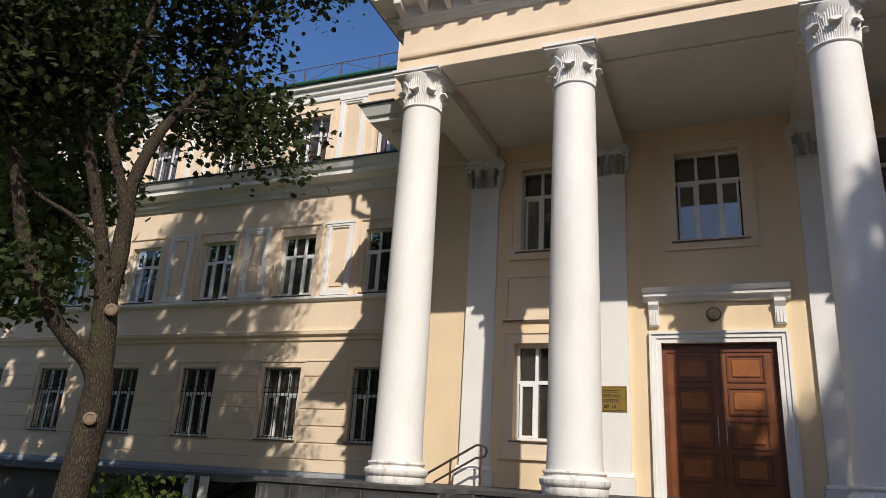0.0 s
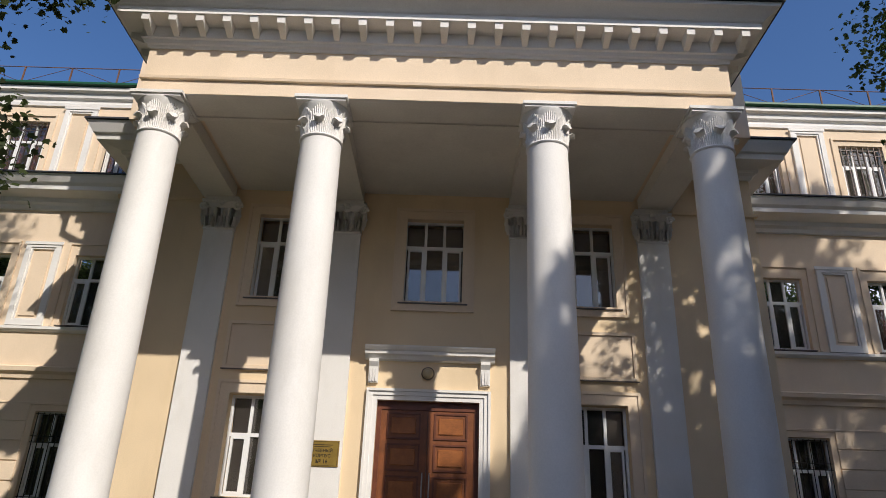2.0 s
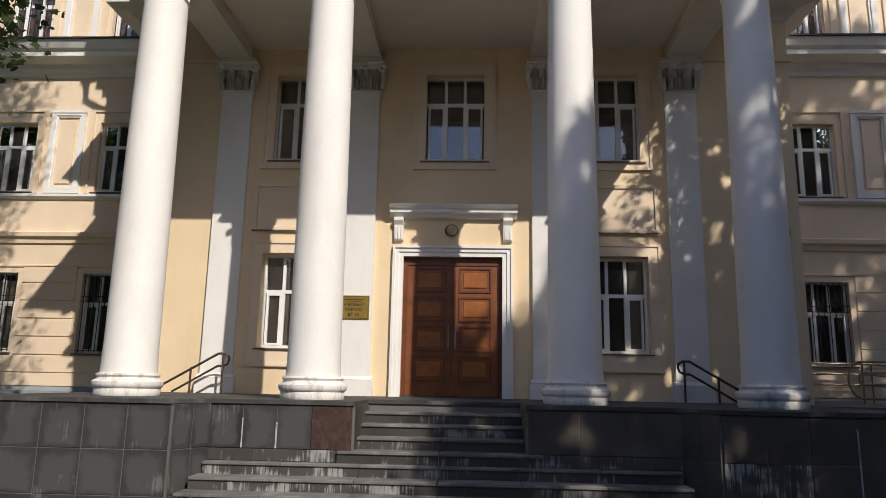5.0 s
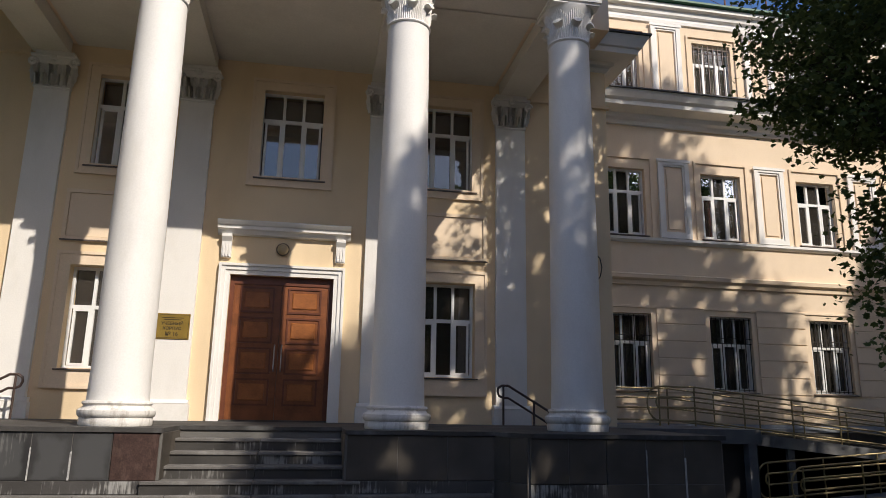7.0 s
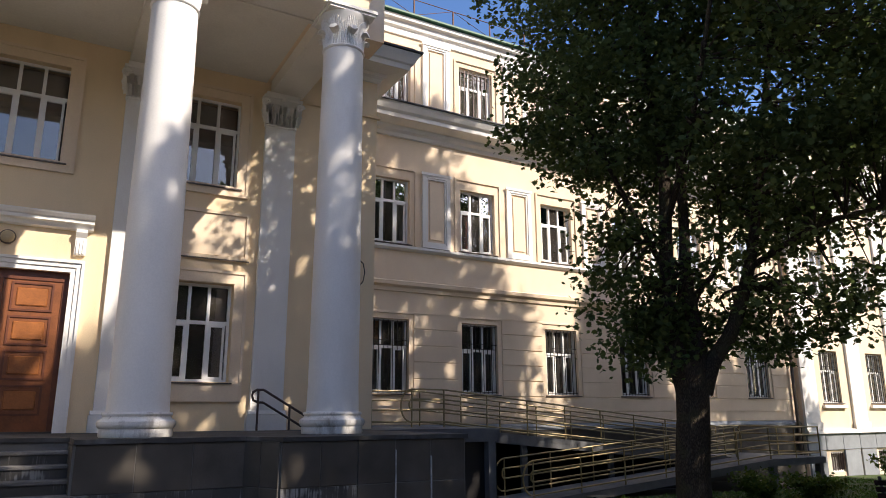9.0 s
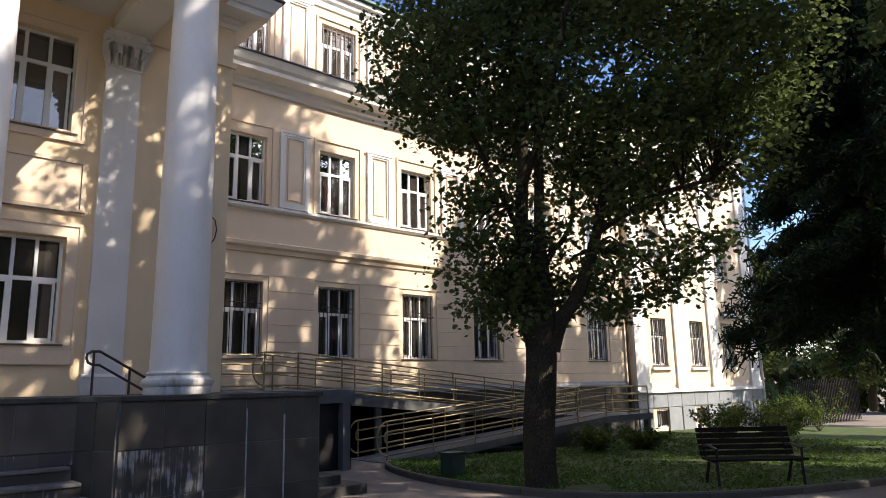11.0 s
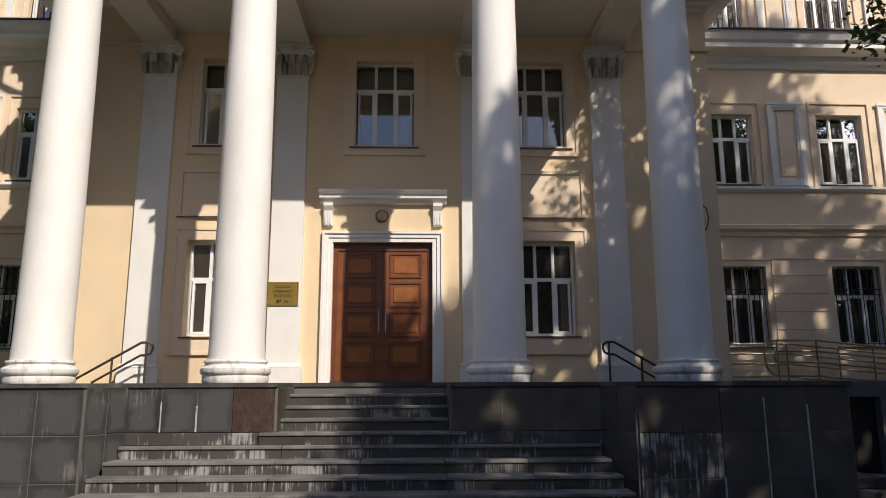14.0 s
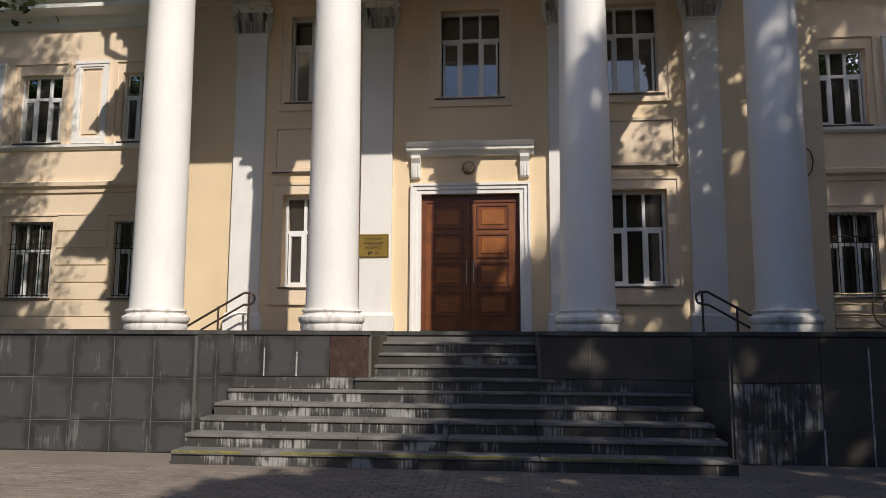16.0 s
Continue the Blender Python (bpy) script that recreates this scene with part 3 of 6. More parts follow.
def hook():
    """A leaf tip curled forward and down, standing off the bell."""
    bm = bmesh.new()
    rows = []
    for y, z, w, t in ((-0.34, 6.83, 0.06, 0.05), (-0.39, 6.89, 0.09, 0.05), (-0.43, 6.905, 0.095, 0.05), (-0.47, 6.9, 0.085, 0.045), (-0.485, 6.875, 0.05, 0.03)):
        rows.append([bm.verts.new((a * w, y, z + b * t)) for a, b in ((-1, 0), (-0.5, 0.8), (0.5, 0.8), (1, 0), (0.5, -0.5), (-0.5, -0.5))])
    for a, b in zip(rows, rows[1:]):
        for k in range(6):
            bm.faces.new((a[k], a[(k + 1) % 6], b[(k + 1) % 6], b[k]))
    bm.faces.new(rows[0][::-1]); bm.faces.new(rows[-1])
    return bm


LEAF_LOW = mesh_of("leaf", fluted_leaf(6.622, 6.87, 0.365, 0.395, 0.12, 0.05, 3), M_CARVE)
LEAF_TALL = mesh_of("leaf", fluted_leaf(6.63, 7.17, 0.35, 0.43, 0.16, 0.04, 4), M_CARVE)
HOOK = mesh_of("volute", hook(), M_CARVE, True)
LEAF_P = mesh_of("leaf", leaf_mesh(0.27, 0.145, 0.075), M_CARVE, True)
LEAF_P2 = mesh_of("leaf", leaf_mesh(0.46, 0.2, 0.09), M_CARVE, True)


def volute(bm, c, ang, r):
    """A small scroll under a corner of the abacus."""
    pts = []
    for i in range(14):
        a = i * 0.75
        rr = r * (1 - i / 16)
        d = rr * math.cos(a)
        pts.append((c[0] + d * math.cos(ang), c[1] + d * math.sin(ang), c[2] + rr * math.sin(a)))
    return tube(bm, pts, r * 0.5, 6, r * 0.3)


def make_column():
    col = thing("column", "tall white painted round column with leafy capital", "column", "portico columns")
    bm = lathe(bmesh.new(), [(0.47, 0.0), (0.48, 0.02), (0.48, 0.1), (0.475, 0.11), (0.5, 0.13), (0.515, 0.17), (0.51, 0.21), (0.48, 0.235), (0.455, 0.245), (0.44, 0.275), (0.45, 0.285), (0.465, 0.305), (0.455, 0.33), (0.425, 0.335)], 40)
    part("base", bm, M_FLAKE, col, "round moulded base with flaking paint", True)
    prof = []
    for i in range(15):
        t = i / 14
        r = 0.402 - 0.05 * (t ** 1.6)
        prof.append((r + (0.012 * (1 - t * 14 / 1) if t < 1 / 14 else 0), 0.33 + (6.582 - 0.33) * t))
    part("shaft", lathe(bmesh.new(), prof, 48), M_WHITE, col, smooth=True)
    part("astragal", lathe(bmesh.new(), [(0.352, 6.567), (0.37, 6.577), (0.38, 6.597), (0.37, 6.617), (0.34, 6.627)], 40), M_WHITE, col, smooth=True)
    cap = part("capital", lathe(bmesh.new(), [(0.335, 6.622), (0.335, 6.882), (0.35, 7.0), (0.4, 7.12), (0.45, 7.2), (0.452, 7.227)], 32), M_WHITE, col, "carved white leaf capital", True)
    for me, off in ((LEAF_LOW, math.pi / 8), (LEAF_TALL, 0.0)):
        for i in range(8):
            o = new("leaf", me)
            o.parent = cap
            o.matrix_basis = Matrix.Rotation(i * math.pi / 4 + off, 4, "Z")
    for i in range(8):
        o = new("volute", HOOK)
        o.parent = cap
        o.matrix_basis = Matrix.Rotation(i * math.pi / 4, 4, "Z")
    bm = cuboid(-0.43, 0.43, -0.43, 0.43, 7.227, 7.272)
    box(bm, -0.46, 0.46, -0.46, 0.46, 7.272, 7.331)
    part("abacus", bm, M_WHITE, col)
    return col


_col = make_column()
_col.matrix_basis = pose(COLX[0], COLY, POD)
for _x in COLX[1:]:
    copy_thing(_col, pose(_x, COLY, POD))


def make_pilaster():
    p = thing("pilaster", "white flat wall pilaster with carved leaf capital", "pilaster", "portico pilasters")
    part("shaft", cuboid(-0.33, 0.33, -0.1, -0.002, 0.38, 6.42), M_WHITE, p)
    bm = cuboid(-0.4, 0.4, -0.16, -0.002, 0.0, 0.3)
    run_x(bm, [(-0.002, 0.3), (-0.15, 0.3), (-0.16, 0.32), (-0.13, 0.36), (-0.11, 0.385), (-0.002, 0.385)], -0.38, 0.38)
    part("base", bm, M_WHITE, p)
    cap = part("capital", run_x(bmesh.new(), [(-0.002, 6.42), (-0.135, 6.42), (-0.145, 6.445), (-0.115, 6.47), (-0.115, 6.8), (-0.15, 6.95), (-0.2, 7.04), (-0.002, 7.04)], -0.345, 0.345), M_WHITE, p, "carved white leaf capital")
    for me, z, y, xs in ((LEAF_P, 6.465, -0.14, (-0.29, -0.145, 0.0, 0.145, 0.29)), (LEAF_P2, 6.5, -0.115, (-0.335, -0.2175, -0.0725, 0.0725, 0.2175, 0.335))):
        for x in xs:
            o = new("leaf", me)
            o.parent = cap
            o.matrix_basis = Matrix.Translation((x, y, z)) @ Matrix.Rotation(x * 0.35, 4, "Y")
    for s in (-1, 1):
        part("volute", volute(bmesh.new(), (s * 0.38, -0.2, 6.93), 0, 0.085), M_CARVE, cap, smooth=True)
    part("rosette", lathe(bmesh.new(), [(0.06, 6.98), (0.075, 7.02), (0.07, 7.07), (0.03, 7.09)], 10, 0.0, -0.22), M_CARVE, cap, smooth=True)
    part("abacus", cuboid(-0.43, 0.43, -0.25, -0.002, 7.042, 7.1, 0.01), M_WHITE, p)
    part("impost", cuboid(-0.36, 0.36, -0.2, -0.002, 7.102, 7.19), M_WHITE, p)
    return p


_pil = make_pilaster()
_pil.matrix_basis = pose(-4.75, 0, POD)
for _x in (-1.96, 1.96, 4.75):
    copy_thing(_pil, pose(_x, 0, POD))


# ---- windows ----
def make_window(name, w, h, cols, split, grille=None, label="", group="", depth=0.2, curtain=None, sash=0.045):
    """A white casement window, its sill at the origin, in an opening whose face is at y = 0."""
    win = thing(name, label, "window", group, "structure")
    fr = part("window_frame", frame_box(bmesh.new(), -w / 2, w / 2, 0, h, 0.055, depth, depth + 0.07), M_PVC, win)
    z = h * split
    bars = bmesh.new()
    part("transom", box(bars, -w / 2 + 0.055, w / 2 - 0.055, depth - 0.005, depth + 0.06, z - 0.036, z + 0.036), M_PVC, win)
    cw = (w - 0.11) / cols
    for i in range(1, cols):
        x = -w / 2 + 0.055 + cw * i
        part("mullion", cuboid(x - 0.034, x + 0.034, depth - 0.003, depth + 0.058, 0.055, z - 0.036), M_PVC, win)
        part("mullion", cuboid(x - 0.03, x + 0.03, depth - 0.003, depth + 0.058, z + 0.036, h - 0.055), M_PVC, win)
    for i in range(cols):
        x0 = -w / 2 + 0.055 + cw * i + 0.03
        x1 = x0 + cw - 0.06
        opens = i in (0, cols - 1)
        if opens:
            part("casement", frame_box(bmesh.new(), x0, x1, 0.055, z - 0.036, sash, depth - 0.008, depth + 0.05), M_PVC, win)
        for a, b, m in ((0.055, z - 0.036, sash if opens else 0.0), (z + 0.036, h - 0.055, 0.0)):
            g = bmesh.new()
            v = [g.verts.new(p) for p in ((x0 + m, depth + 0.035, a + m), (x1 - m, depth + 0.035, a + m), (x1 - m, depth + 0.035, b - m), (x0 + m, depth + 0.035, b - m))]
            g.faces.new(v)
            pane = part("pane", g, M_GLASS, win)
            pane.visible_shadow = False
    part("window_sill", run_x(bmesh.new(), [(-0.07, -0.045), (-0.07, -0.02), (depth, 0.006), (depth, -0.045)], -w / 2 - 0.06, w / 2 + 0.06), M_SILL, win, "brown sheet metal sill")
    if curtain:
        bm = bmesh.new()
        for x0, x1 in curtain[1]:
            n = max(6, int((x1 - x0) / 0.035))
            pts = [(x0 + (x1 - x0) * i / n, depth + 0.2 + 0.025 * math.sin(i * 1.9) + 0.01 * math.sin(i * 0.7)) for i in range(n + 1)]
            lo = [bm.verts.new((x, y, 0.02)) for x, y in pts]
            hi = [bm.verts.new((x, y, h - 0.02)) for x, y in pts]
            for i in range(n):
                bm.faces.new((lo[i], lo[i + 1], hi[i + 1], hi[i]))
        bmesh.ops.solidify(bm, geom=list(bm.faces), thickness=0.006)
        part("curtain", bm, curtain[0], win, "hanging window curtain")
    if grille == "low":       # bars over the lower three quarters with a top rail
        g = bmesh.new()
        for k in range(9):
            x = -w / 2 + 0.06 + (w - 0.12) * k / 8
            box(g, x - 0.008, x + 0.008, 0.03, 0.046, 0.02, h - 0.03)
        for zz in (0.06, h * 0.64, h * 0.71, h - 0.06):
            box(g, -w / 2, w / 2, 0.046, 0.058, zz - 0.009, zz + 0.009)
        part("grille", g, M_IRON, win, "black iron bar grille")
    if grille == "top":
        g = bmesh.new()
        for k in range(8):
            x = -w / 2 + 0.07 + (w - 0.14) * k / 7
            box(g, x - 0.009, x + 0.009, 0.03, 0.048, 0.02, h - 0.02)
        for zz in (0.12, h - 0.28, h - 0.12):
            box(g, -w / 2, w / 2, 0.048, 0.06, zz - 0.009, zz + 0.009)
        part("grille", g, M_BROWNIRON, win, "rusty brown bar grille")
    return win


win_u = make_window("window_upper", UPW, UP1 - UP0, 3, 0.68, label="white three-light casement window in ochre wall", group="first floor portico windows")
win_u.matrix_basis = pose(UWX[0], 0, UP0)
for _x in UWX[1:]:
    copy_thing(win_u, pose(_x, 0, UP0))
win_l = make_window("window_lower", 1.24, 4.53 - 2.58, 3, 0.6, label="white three-light casement window beside the door", group="ground floor portico windows", curtain=None)
win_l.matrix_basis = pose(-3.36, 0, 2.58)
copy_thing(win_l, pose(3.36, 0, 2.58))
# stepped surrounds and panels on the portico wall
for _x in UWX:
    part("window_surround", frame_box(frame_box(bmesh.new(), _x - 0.87, _x + 0.87, 6.37, 8.75, 0.06, -0.06, -0.002), _x - 0.81, _x + 0.81, 6.43, 8.69, 0.19, -0.035, -0.002, 0.16), M_WING, wall_c)
for _s in (-1, 1):
    _x = _s * 3.34
    part("window_surround", frame_box(frame_box(bmesh.new(), _x - 0.9, _x + 0.9, 2.2, 4.8, 0.06, -0.06, -0.002), _x - 0.84, _x + 0.84, 2.26, 4.74, 0.2, -0.035, -0.002, 0.28), M_WING, wall_c)
    _bm = frame_box(bmesh.new(), _x - 0.88, _x + 0.88, 5.02, 6.04, 0.07, -0.05, -0.002)
    box(_bm, _x - 0.8, _x + 0.8, -0.02, -0.002, 5.1, 5.96)
    part("wall_panel", _bm, M_WING, wall_c)
    _bm = cuboid(_x - 0.9, _x + 0.9, -0.06, -0.05, 5.0, 5.03)
    part("panel_edge", _bm, M_SILL, wall_c)

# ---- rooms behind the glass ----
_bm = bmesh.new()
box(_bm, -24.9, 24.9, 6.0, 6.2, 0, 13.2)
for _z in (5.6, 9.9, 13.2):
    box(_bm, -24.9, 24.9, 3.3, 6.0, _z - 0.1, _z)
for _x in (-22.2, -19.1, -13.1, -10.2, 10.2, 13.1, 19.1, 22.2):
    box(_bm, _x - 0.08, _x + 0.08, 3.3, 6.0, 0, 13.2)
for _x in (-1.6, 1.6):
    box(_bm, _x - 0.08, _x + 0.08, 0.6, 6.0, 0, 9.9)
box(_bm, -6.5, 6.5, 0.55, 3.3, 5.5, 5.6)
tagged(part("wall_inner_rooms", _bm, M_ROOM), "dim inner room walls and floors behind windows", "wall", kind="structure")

# ---- wings ----
win_g = make_window("window_ground", WIN_W, G1 - G0, 3, 0.62, "low", "barred white ground floor window", "barred ground floor windows", 0.14)
win_gl = make_window("window_ground", WIN_W, G1 - G0, 3, 0.62, "low", "barred white ground floor window with brown slat blinds", "barred ground floor windows", 0.14, curtain=(M_BROWNCURT, ((-0.55, -0.04), (0.02, 0.55))))
win_f = make_window("window_first", WIN_W, U1 - U0, 3, 0.66, None, "white three-light first floor window", "first floor wing windows", 0.14, curtain=(M_CURTAIN, ((-0.55, -0.3), (0.3, 0.55))))
win_fr = make_window("window_first", WIN_W, U1 - U0, 3, 0.66, None, "white first floor window with dark red curtains", "first floor wing windows", 0.14, curtain=(M_REDCURT, ((-0.55, -0.1), (0.3, 0.55))))
win_t = make_window("window_top", WIN_W, T1 - T0, 3, 0.66, "top", "barred white top floor window with curtains", "top floor wing windows", 0.14, curtain=(M_CURTAIN, ((-0.55, -0.2), (0.1, 0.55))))
win_tr = make_window("window_top", WIN_W, T1 - T0, 3, 0.66, "top", "barred white top floor window with red curtains", "top floor wing windows", 0.14, curtain=(M_REDCURT, ((-0.55, -0.1), (0.1, 0.55))))
_used = set()


def put_window(src, x, z):
    if src.name not in _used:
        _used.add(src.name)
        src.matrix_basis = pose(x, WY, z)
    else:
        copy_thing(src, pose(x, WY, z))


PAV = 25.9
for _s, _nm in ((-1, "west"), (1, "east")):
    def _sx(a, b):
        return (a, b) if _s > 0 else (-b, -a)
    _xs = [_s * b for b in BAYS]
    _holes = []
    for _x in _xs:
        for _z0, _z1 in ((G0, G1), (U0, U1), (T0, T1)):
            _holes.append((_x - WIN_W / 2, _x + WIN_W / 2, _z0, _z1))
    _a, _b = _sx(BX, PAV)
    wing = tagged(part("wall_" + _nm, wall_grid(_a, _b, -0.6, 13.3, WY, WY + 0.4, _holes), M_WING), "pale ochre plastered three-storey wing wall", "wall", kind="structure")
    for _i, _x in enumerate(_xs):
        put_window(win_gl if _s < 0 else win_g, _x, G0)
        put_window(win_fr if (_s > 0 and _i == 1) else win_f, _x, U0)
        put_window(win_tr if _i < 2 and _s < 0 or _i == 0 else win_t, _x, T0)
    # plinth band, string courses and sill bands
    for _name, _prof, _mat in (
        ("plinth_band", [(WY + 0.01, 1.5), (WY - 0.1, 1.5), (WY - 0.1, 1.58), (WY - 0.02, 1.68), (WY + 0.01, 1.68)], M_GREYPLINTH),
        ("string_course", [(WY + 0.01, 5.22), (WY - 0.05, 5.24), (WY - 0.06, 5.34), (WY - 0.14, 5.4), (WY - 0.15, 5.5), (WY + 0.01, 5.56)], M_WING),
        ("sill_band", [(WY + 0.01, 6.38), (WY - 0.06, 6.4), (WY - 0.11, 6.45), (WY - 0.11, 6.52), (WY + 0.01, 6.55)], M_WHITE),
        ("head_band", [(WY + 0.01, 4.62), (WY - 0.03, 4.63), (WY - 0.03, 4.68), (WY + 0.01, 4.69)], M_WING),
        ("wing_cornice", [(WY + 0.01, 9.72), (WY - 0.06, 9.74), (WY - 0.08, 9.84), (WY - 0.16, 9.9), (WY - 0.18, 10.02), (WY - 0.5, 10.12), (WY - 0.5, 10.24), (WY - 0.58, 10.3), (WY - 0.66, 10.44), (WY - 0.68, 10.5), (WY + 0.01, 10.56)], M_WHITE),
        ("cornice_sheet", [(WY - 0.6, 10.505), (WY - 0.73, 10.505), (WY - 0.73, 10.54), (WY + 0.01, 10.64), (WY + 0.01, 10.565)], M_SHEET),
        ("eaves_moulding", [(WY + 0.01, 12.98), (WY - 0.05, 13.0), (WY - 0.06, 13.1), (WY - 0.02, 13.13), (WY - 0.02, 13.22), (WY - 0.1, 13.26), (WY - 0.12, 13.4), (WY - 0.22, 13.44), (WY - 0.22, 13.56), (WY + 0.4, 13.56), (WY + 0.4, 13.3), (WY + 0.01, 13.3)], M_WHITE),
        ("roof_edge", [(WY - 0.15, 13.565), (WY - 0.32, 13.6), (WY - 0.32, 13.66), (WY - 0.29, 13.66), (WY + 6, 14.6), (WY + 6, 13.7)], M_GREEN),
    ):
        part(_name, run_x(bmesh.new(), _prof, _a, _b), _mat, wing)
    # framed panels between the windows and window surrounds
    _edges = [BX + 0.02] + [(p + q) / 2 for p, q in zip(BAYS, BAYS[1:])]
    for _k, _m in enumerate(_edges):
        if _k == 0:
            continue
        _x = _s * _m
        for _z0, _z1, _zz in ((6.55, 8.78, 0), (10.66, 12.95, 1)):
            _bm = frame_box(bmesh.new(), _x - 0.46, _x + 0.46, _z0, _z1, 0.13, WY - 0.07, WY + 0.0)
            frame_box(_bm, _x - 0.33, _x + 0.33, _z0 + 0.13, _z1 - 0.13, 0.05, WY - 0.045, WY + 0.0)
            box(_bm, _x - 0.5, _x + 0.5, WY - 0.09, WY - 0.071, _z1 - 0.06, _z1 + 0.02)
            _pn = part("panel_frame", _bm, M_WHITE, wing, "white framed wall panel")
            part("panel_field", cuboid(_x - 0.2, _x + 0.2, WY - 0.03, WY - 0.001, _z0 + 0.26, _z1 - 0.26), M_WING, _pn)
    for _x in _xs:
        part("window_surround", frame_box(bmesh.new(), _x - 0.82, _x + 0.82, 6.56, 8.82, 0.06, WY - 0.04, WY - 0.001, 0), M_WING, wing)
        part("window_surround", frame_box(bmesh.new(), _x - 0.8, _x + 0.8, 10.64, 12.72, 0.06, WY - 0.04, WY - 0.001, 0), M_WING, wing)
    # rusticated courses between the ground floor windows
    _be = [BX] + [_m for _b2 in BAYS for _m in (_b2 - WIN_W / 2, _b2 + WIN_W / 2)] + [PAV]
    for _k in range(0, len(_be), 2):
        _p, _q = _sx(_be[_k] + 0.14, _be[_k + 1] - 0.14)
        for _r in range(5):
            _z = 2.44 + 0.446 * _r
            if _q - _p > 0.3:
                part("rustic_block", cuboid(_p, _q, WY - 0.03, WY - 0.001, _z + 0.012, _z + 0.434, 0.008), M_WING, wing)
    part("rustic_block", cuboid(_a + 0.03, _b - 0.03, WY - 0.03, WY - 0.001, 2.02, 2.42, 0.008), M_WING, wing)
    part("rustic_block", cuboid(_a + 0.03, _b - 0.03, WY - 0.03, WY - 0.001, 1.69, 2.0, 0.008), M_WING, wing)
    part("plinth", cuboid(_a, _b, WY - 0.08, WY - 0.001, -0.6, 1.5), M_GRANITE, wing, "dark stone plinth")
    # roof railing
    rail = thing("roof_railing", "rusty thin steel railing along the roof edge", "railing", "roof railings")
    _y = WY - 0.1
    _n = 14
    for _i in range(_n + 1):
        _x = _s * (BX - 0.4 + (PAV - BX + 0.4) * _i / _n)
        part("post", cuboid(_x - 0.018, _x + 0.018, _y - 0.018, _y + 0.018, 13.58, 14.28), M_RUST, rail)
        if _i < _n:
            _x2 = _s * (BX - 0.4 + (PAV - BX + 0.4) * (_i + 1) / _n)
            part("bar", tube(bmesh.new(), [(_x, _y, 14.28), (_x2, _y, 14.28)], 0.014, 5), M_RUST, rail)
            part("bar", tube(bmesh.new(), [(_x, _y, 14.28 if _i % 2 else 13.75), (_x2, _y, 13.75 if _i % 2 else 14.28)], 0.009, 5), M_RUST, rail)

# ---- entrance door ----
surround = thing("door_surround", "white moulded door surround with consoles and cornice", "door frame", kind="structure")
_bm = bmesh.new()
for _d, _w, _y in ((0.0, 0.09, -0.03), (0.09, 0.08, -0.055), (0.17, 0.05, -0.085)):
    for _s in (-1, 1):
        _x0, _x1 = sorted((_s * (1.02 + _d), _s * (1.02 + _d + _w)))
        box(_bm, _x0, _x1, _y, -0.001, POD, 4.5 + _d)
    box(_bm, -1.02 - _d - _w, 1.02 + _d + _w, _y, -0.001, 4.5 + _d, 4.5 + _d + _w)
part("architrave", _bm, M_WHITE, surround)
for _s in (-1, 1):
    _x = _s * 1.13
    _bm = run_x(bmesh.new(), [(-0.001, 4.83), (-0.07, 4.83), (-0.08, 4.95), (-0.1, 5.15), (-0.16, 5.24), (-0.16, 5.3), (-0.001, 5.3)], _x - 0.095, _x + 0.095)
    for _k in (-0.07, -0.015, 0.04):
        box(_bm, _x + _k, _x + _k + 0.03, -0.1, -0.07, 4.85, 5.12)
    part("console", _bm, M_WHITE, surround)
part("cornice", run_x(bmesh.new(), [(-0.001, 5.29), (-0.1, 5.31), (-0.12, 5.36), (-0.13, 5.38), (-0.2, 5.4), (-0.2, 5.46), (-0.24, 5.48), (-0.28, 5.53), (-0.29, 5.56), (-0.001, 5.59)], -1.32, 1.32), M_WHITE, surround)
door = thing("door_1", "varnished brown wooden double door with raised panels", "door", kind="structure")
part("door_head", cuboid(-1.018, 1.018, 0.09, 0.2, 4.33, 4.498), M_DARKWOOD, door)
part("door_post", cuboid(-1.018, -0.93, 0.09, 0.2, POD, 4.33), M_DARKWOOD, door)
part("door_post", cuboid(0.93, 1.018, 0.09, 0.2, POD, 4.33), M_DARKWOOD, door)
for _s in (-1, 1):
    _x0, _x1 = (-0.93, -0.004) if _s < 0 else (0.004, 0.93)
    leaf = part("door_leaf", cuboid(_x0, _x1, 0.11, 0.155, POD + 0.01, 4.33), M_STILE, door)
    _in0, _in1 = _x0 + 0.13, _x1 - 0.13
    _zz = [POD + 0.3 + 0.605 * _k for _k in range(4)]
    for _z in _zz:
        part("panel_moulding", frame_box(bmesh.new(), _in0, _in1, _z, _z + 0.52, 0.035, 0.09, 0.109), M_DARKWOOD, leaf)
        part("panel", cuboid(_in0 + 0.09, _in1 - 0.09, 0.093, 0.109, _z + 0.1, _z + 0.42, 0.012), M_WOOD, leaf)
    _hx = -0.07 if _s < 0 else 0.07
    part("handle", tube(bmesh.new(), [(_hx, 0.11, 2.62), (_hx, 0.05, 2.65), (_hx, 0.05, 3.1), (_hx, 0.11, 3.13)], 0.014, 8), M_ZINC, leaf, "long steel pull handle", True)
part("threshold", cuboid(-1.02, 1.02, -0.02, 0.22, POD, POD + 0.03), M_STEP, door)
lamp = thing("wall_lamp", "round bulkhead lamp above the door", "lamp", at=(-0.03, 0, 5.05))
_o = part("housing", lathe(bmesh.new(), [(0.13, 0.0), (0.135, 0.03), (0.125, 0.055), (0.115, 0.06)], 24), M_SILL, lamp, smooth=True)
_o.matrix_basis = Matrix.Rotation(math.pi / 2, 4, "X")
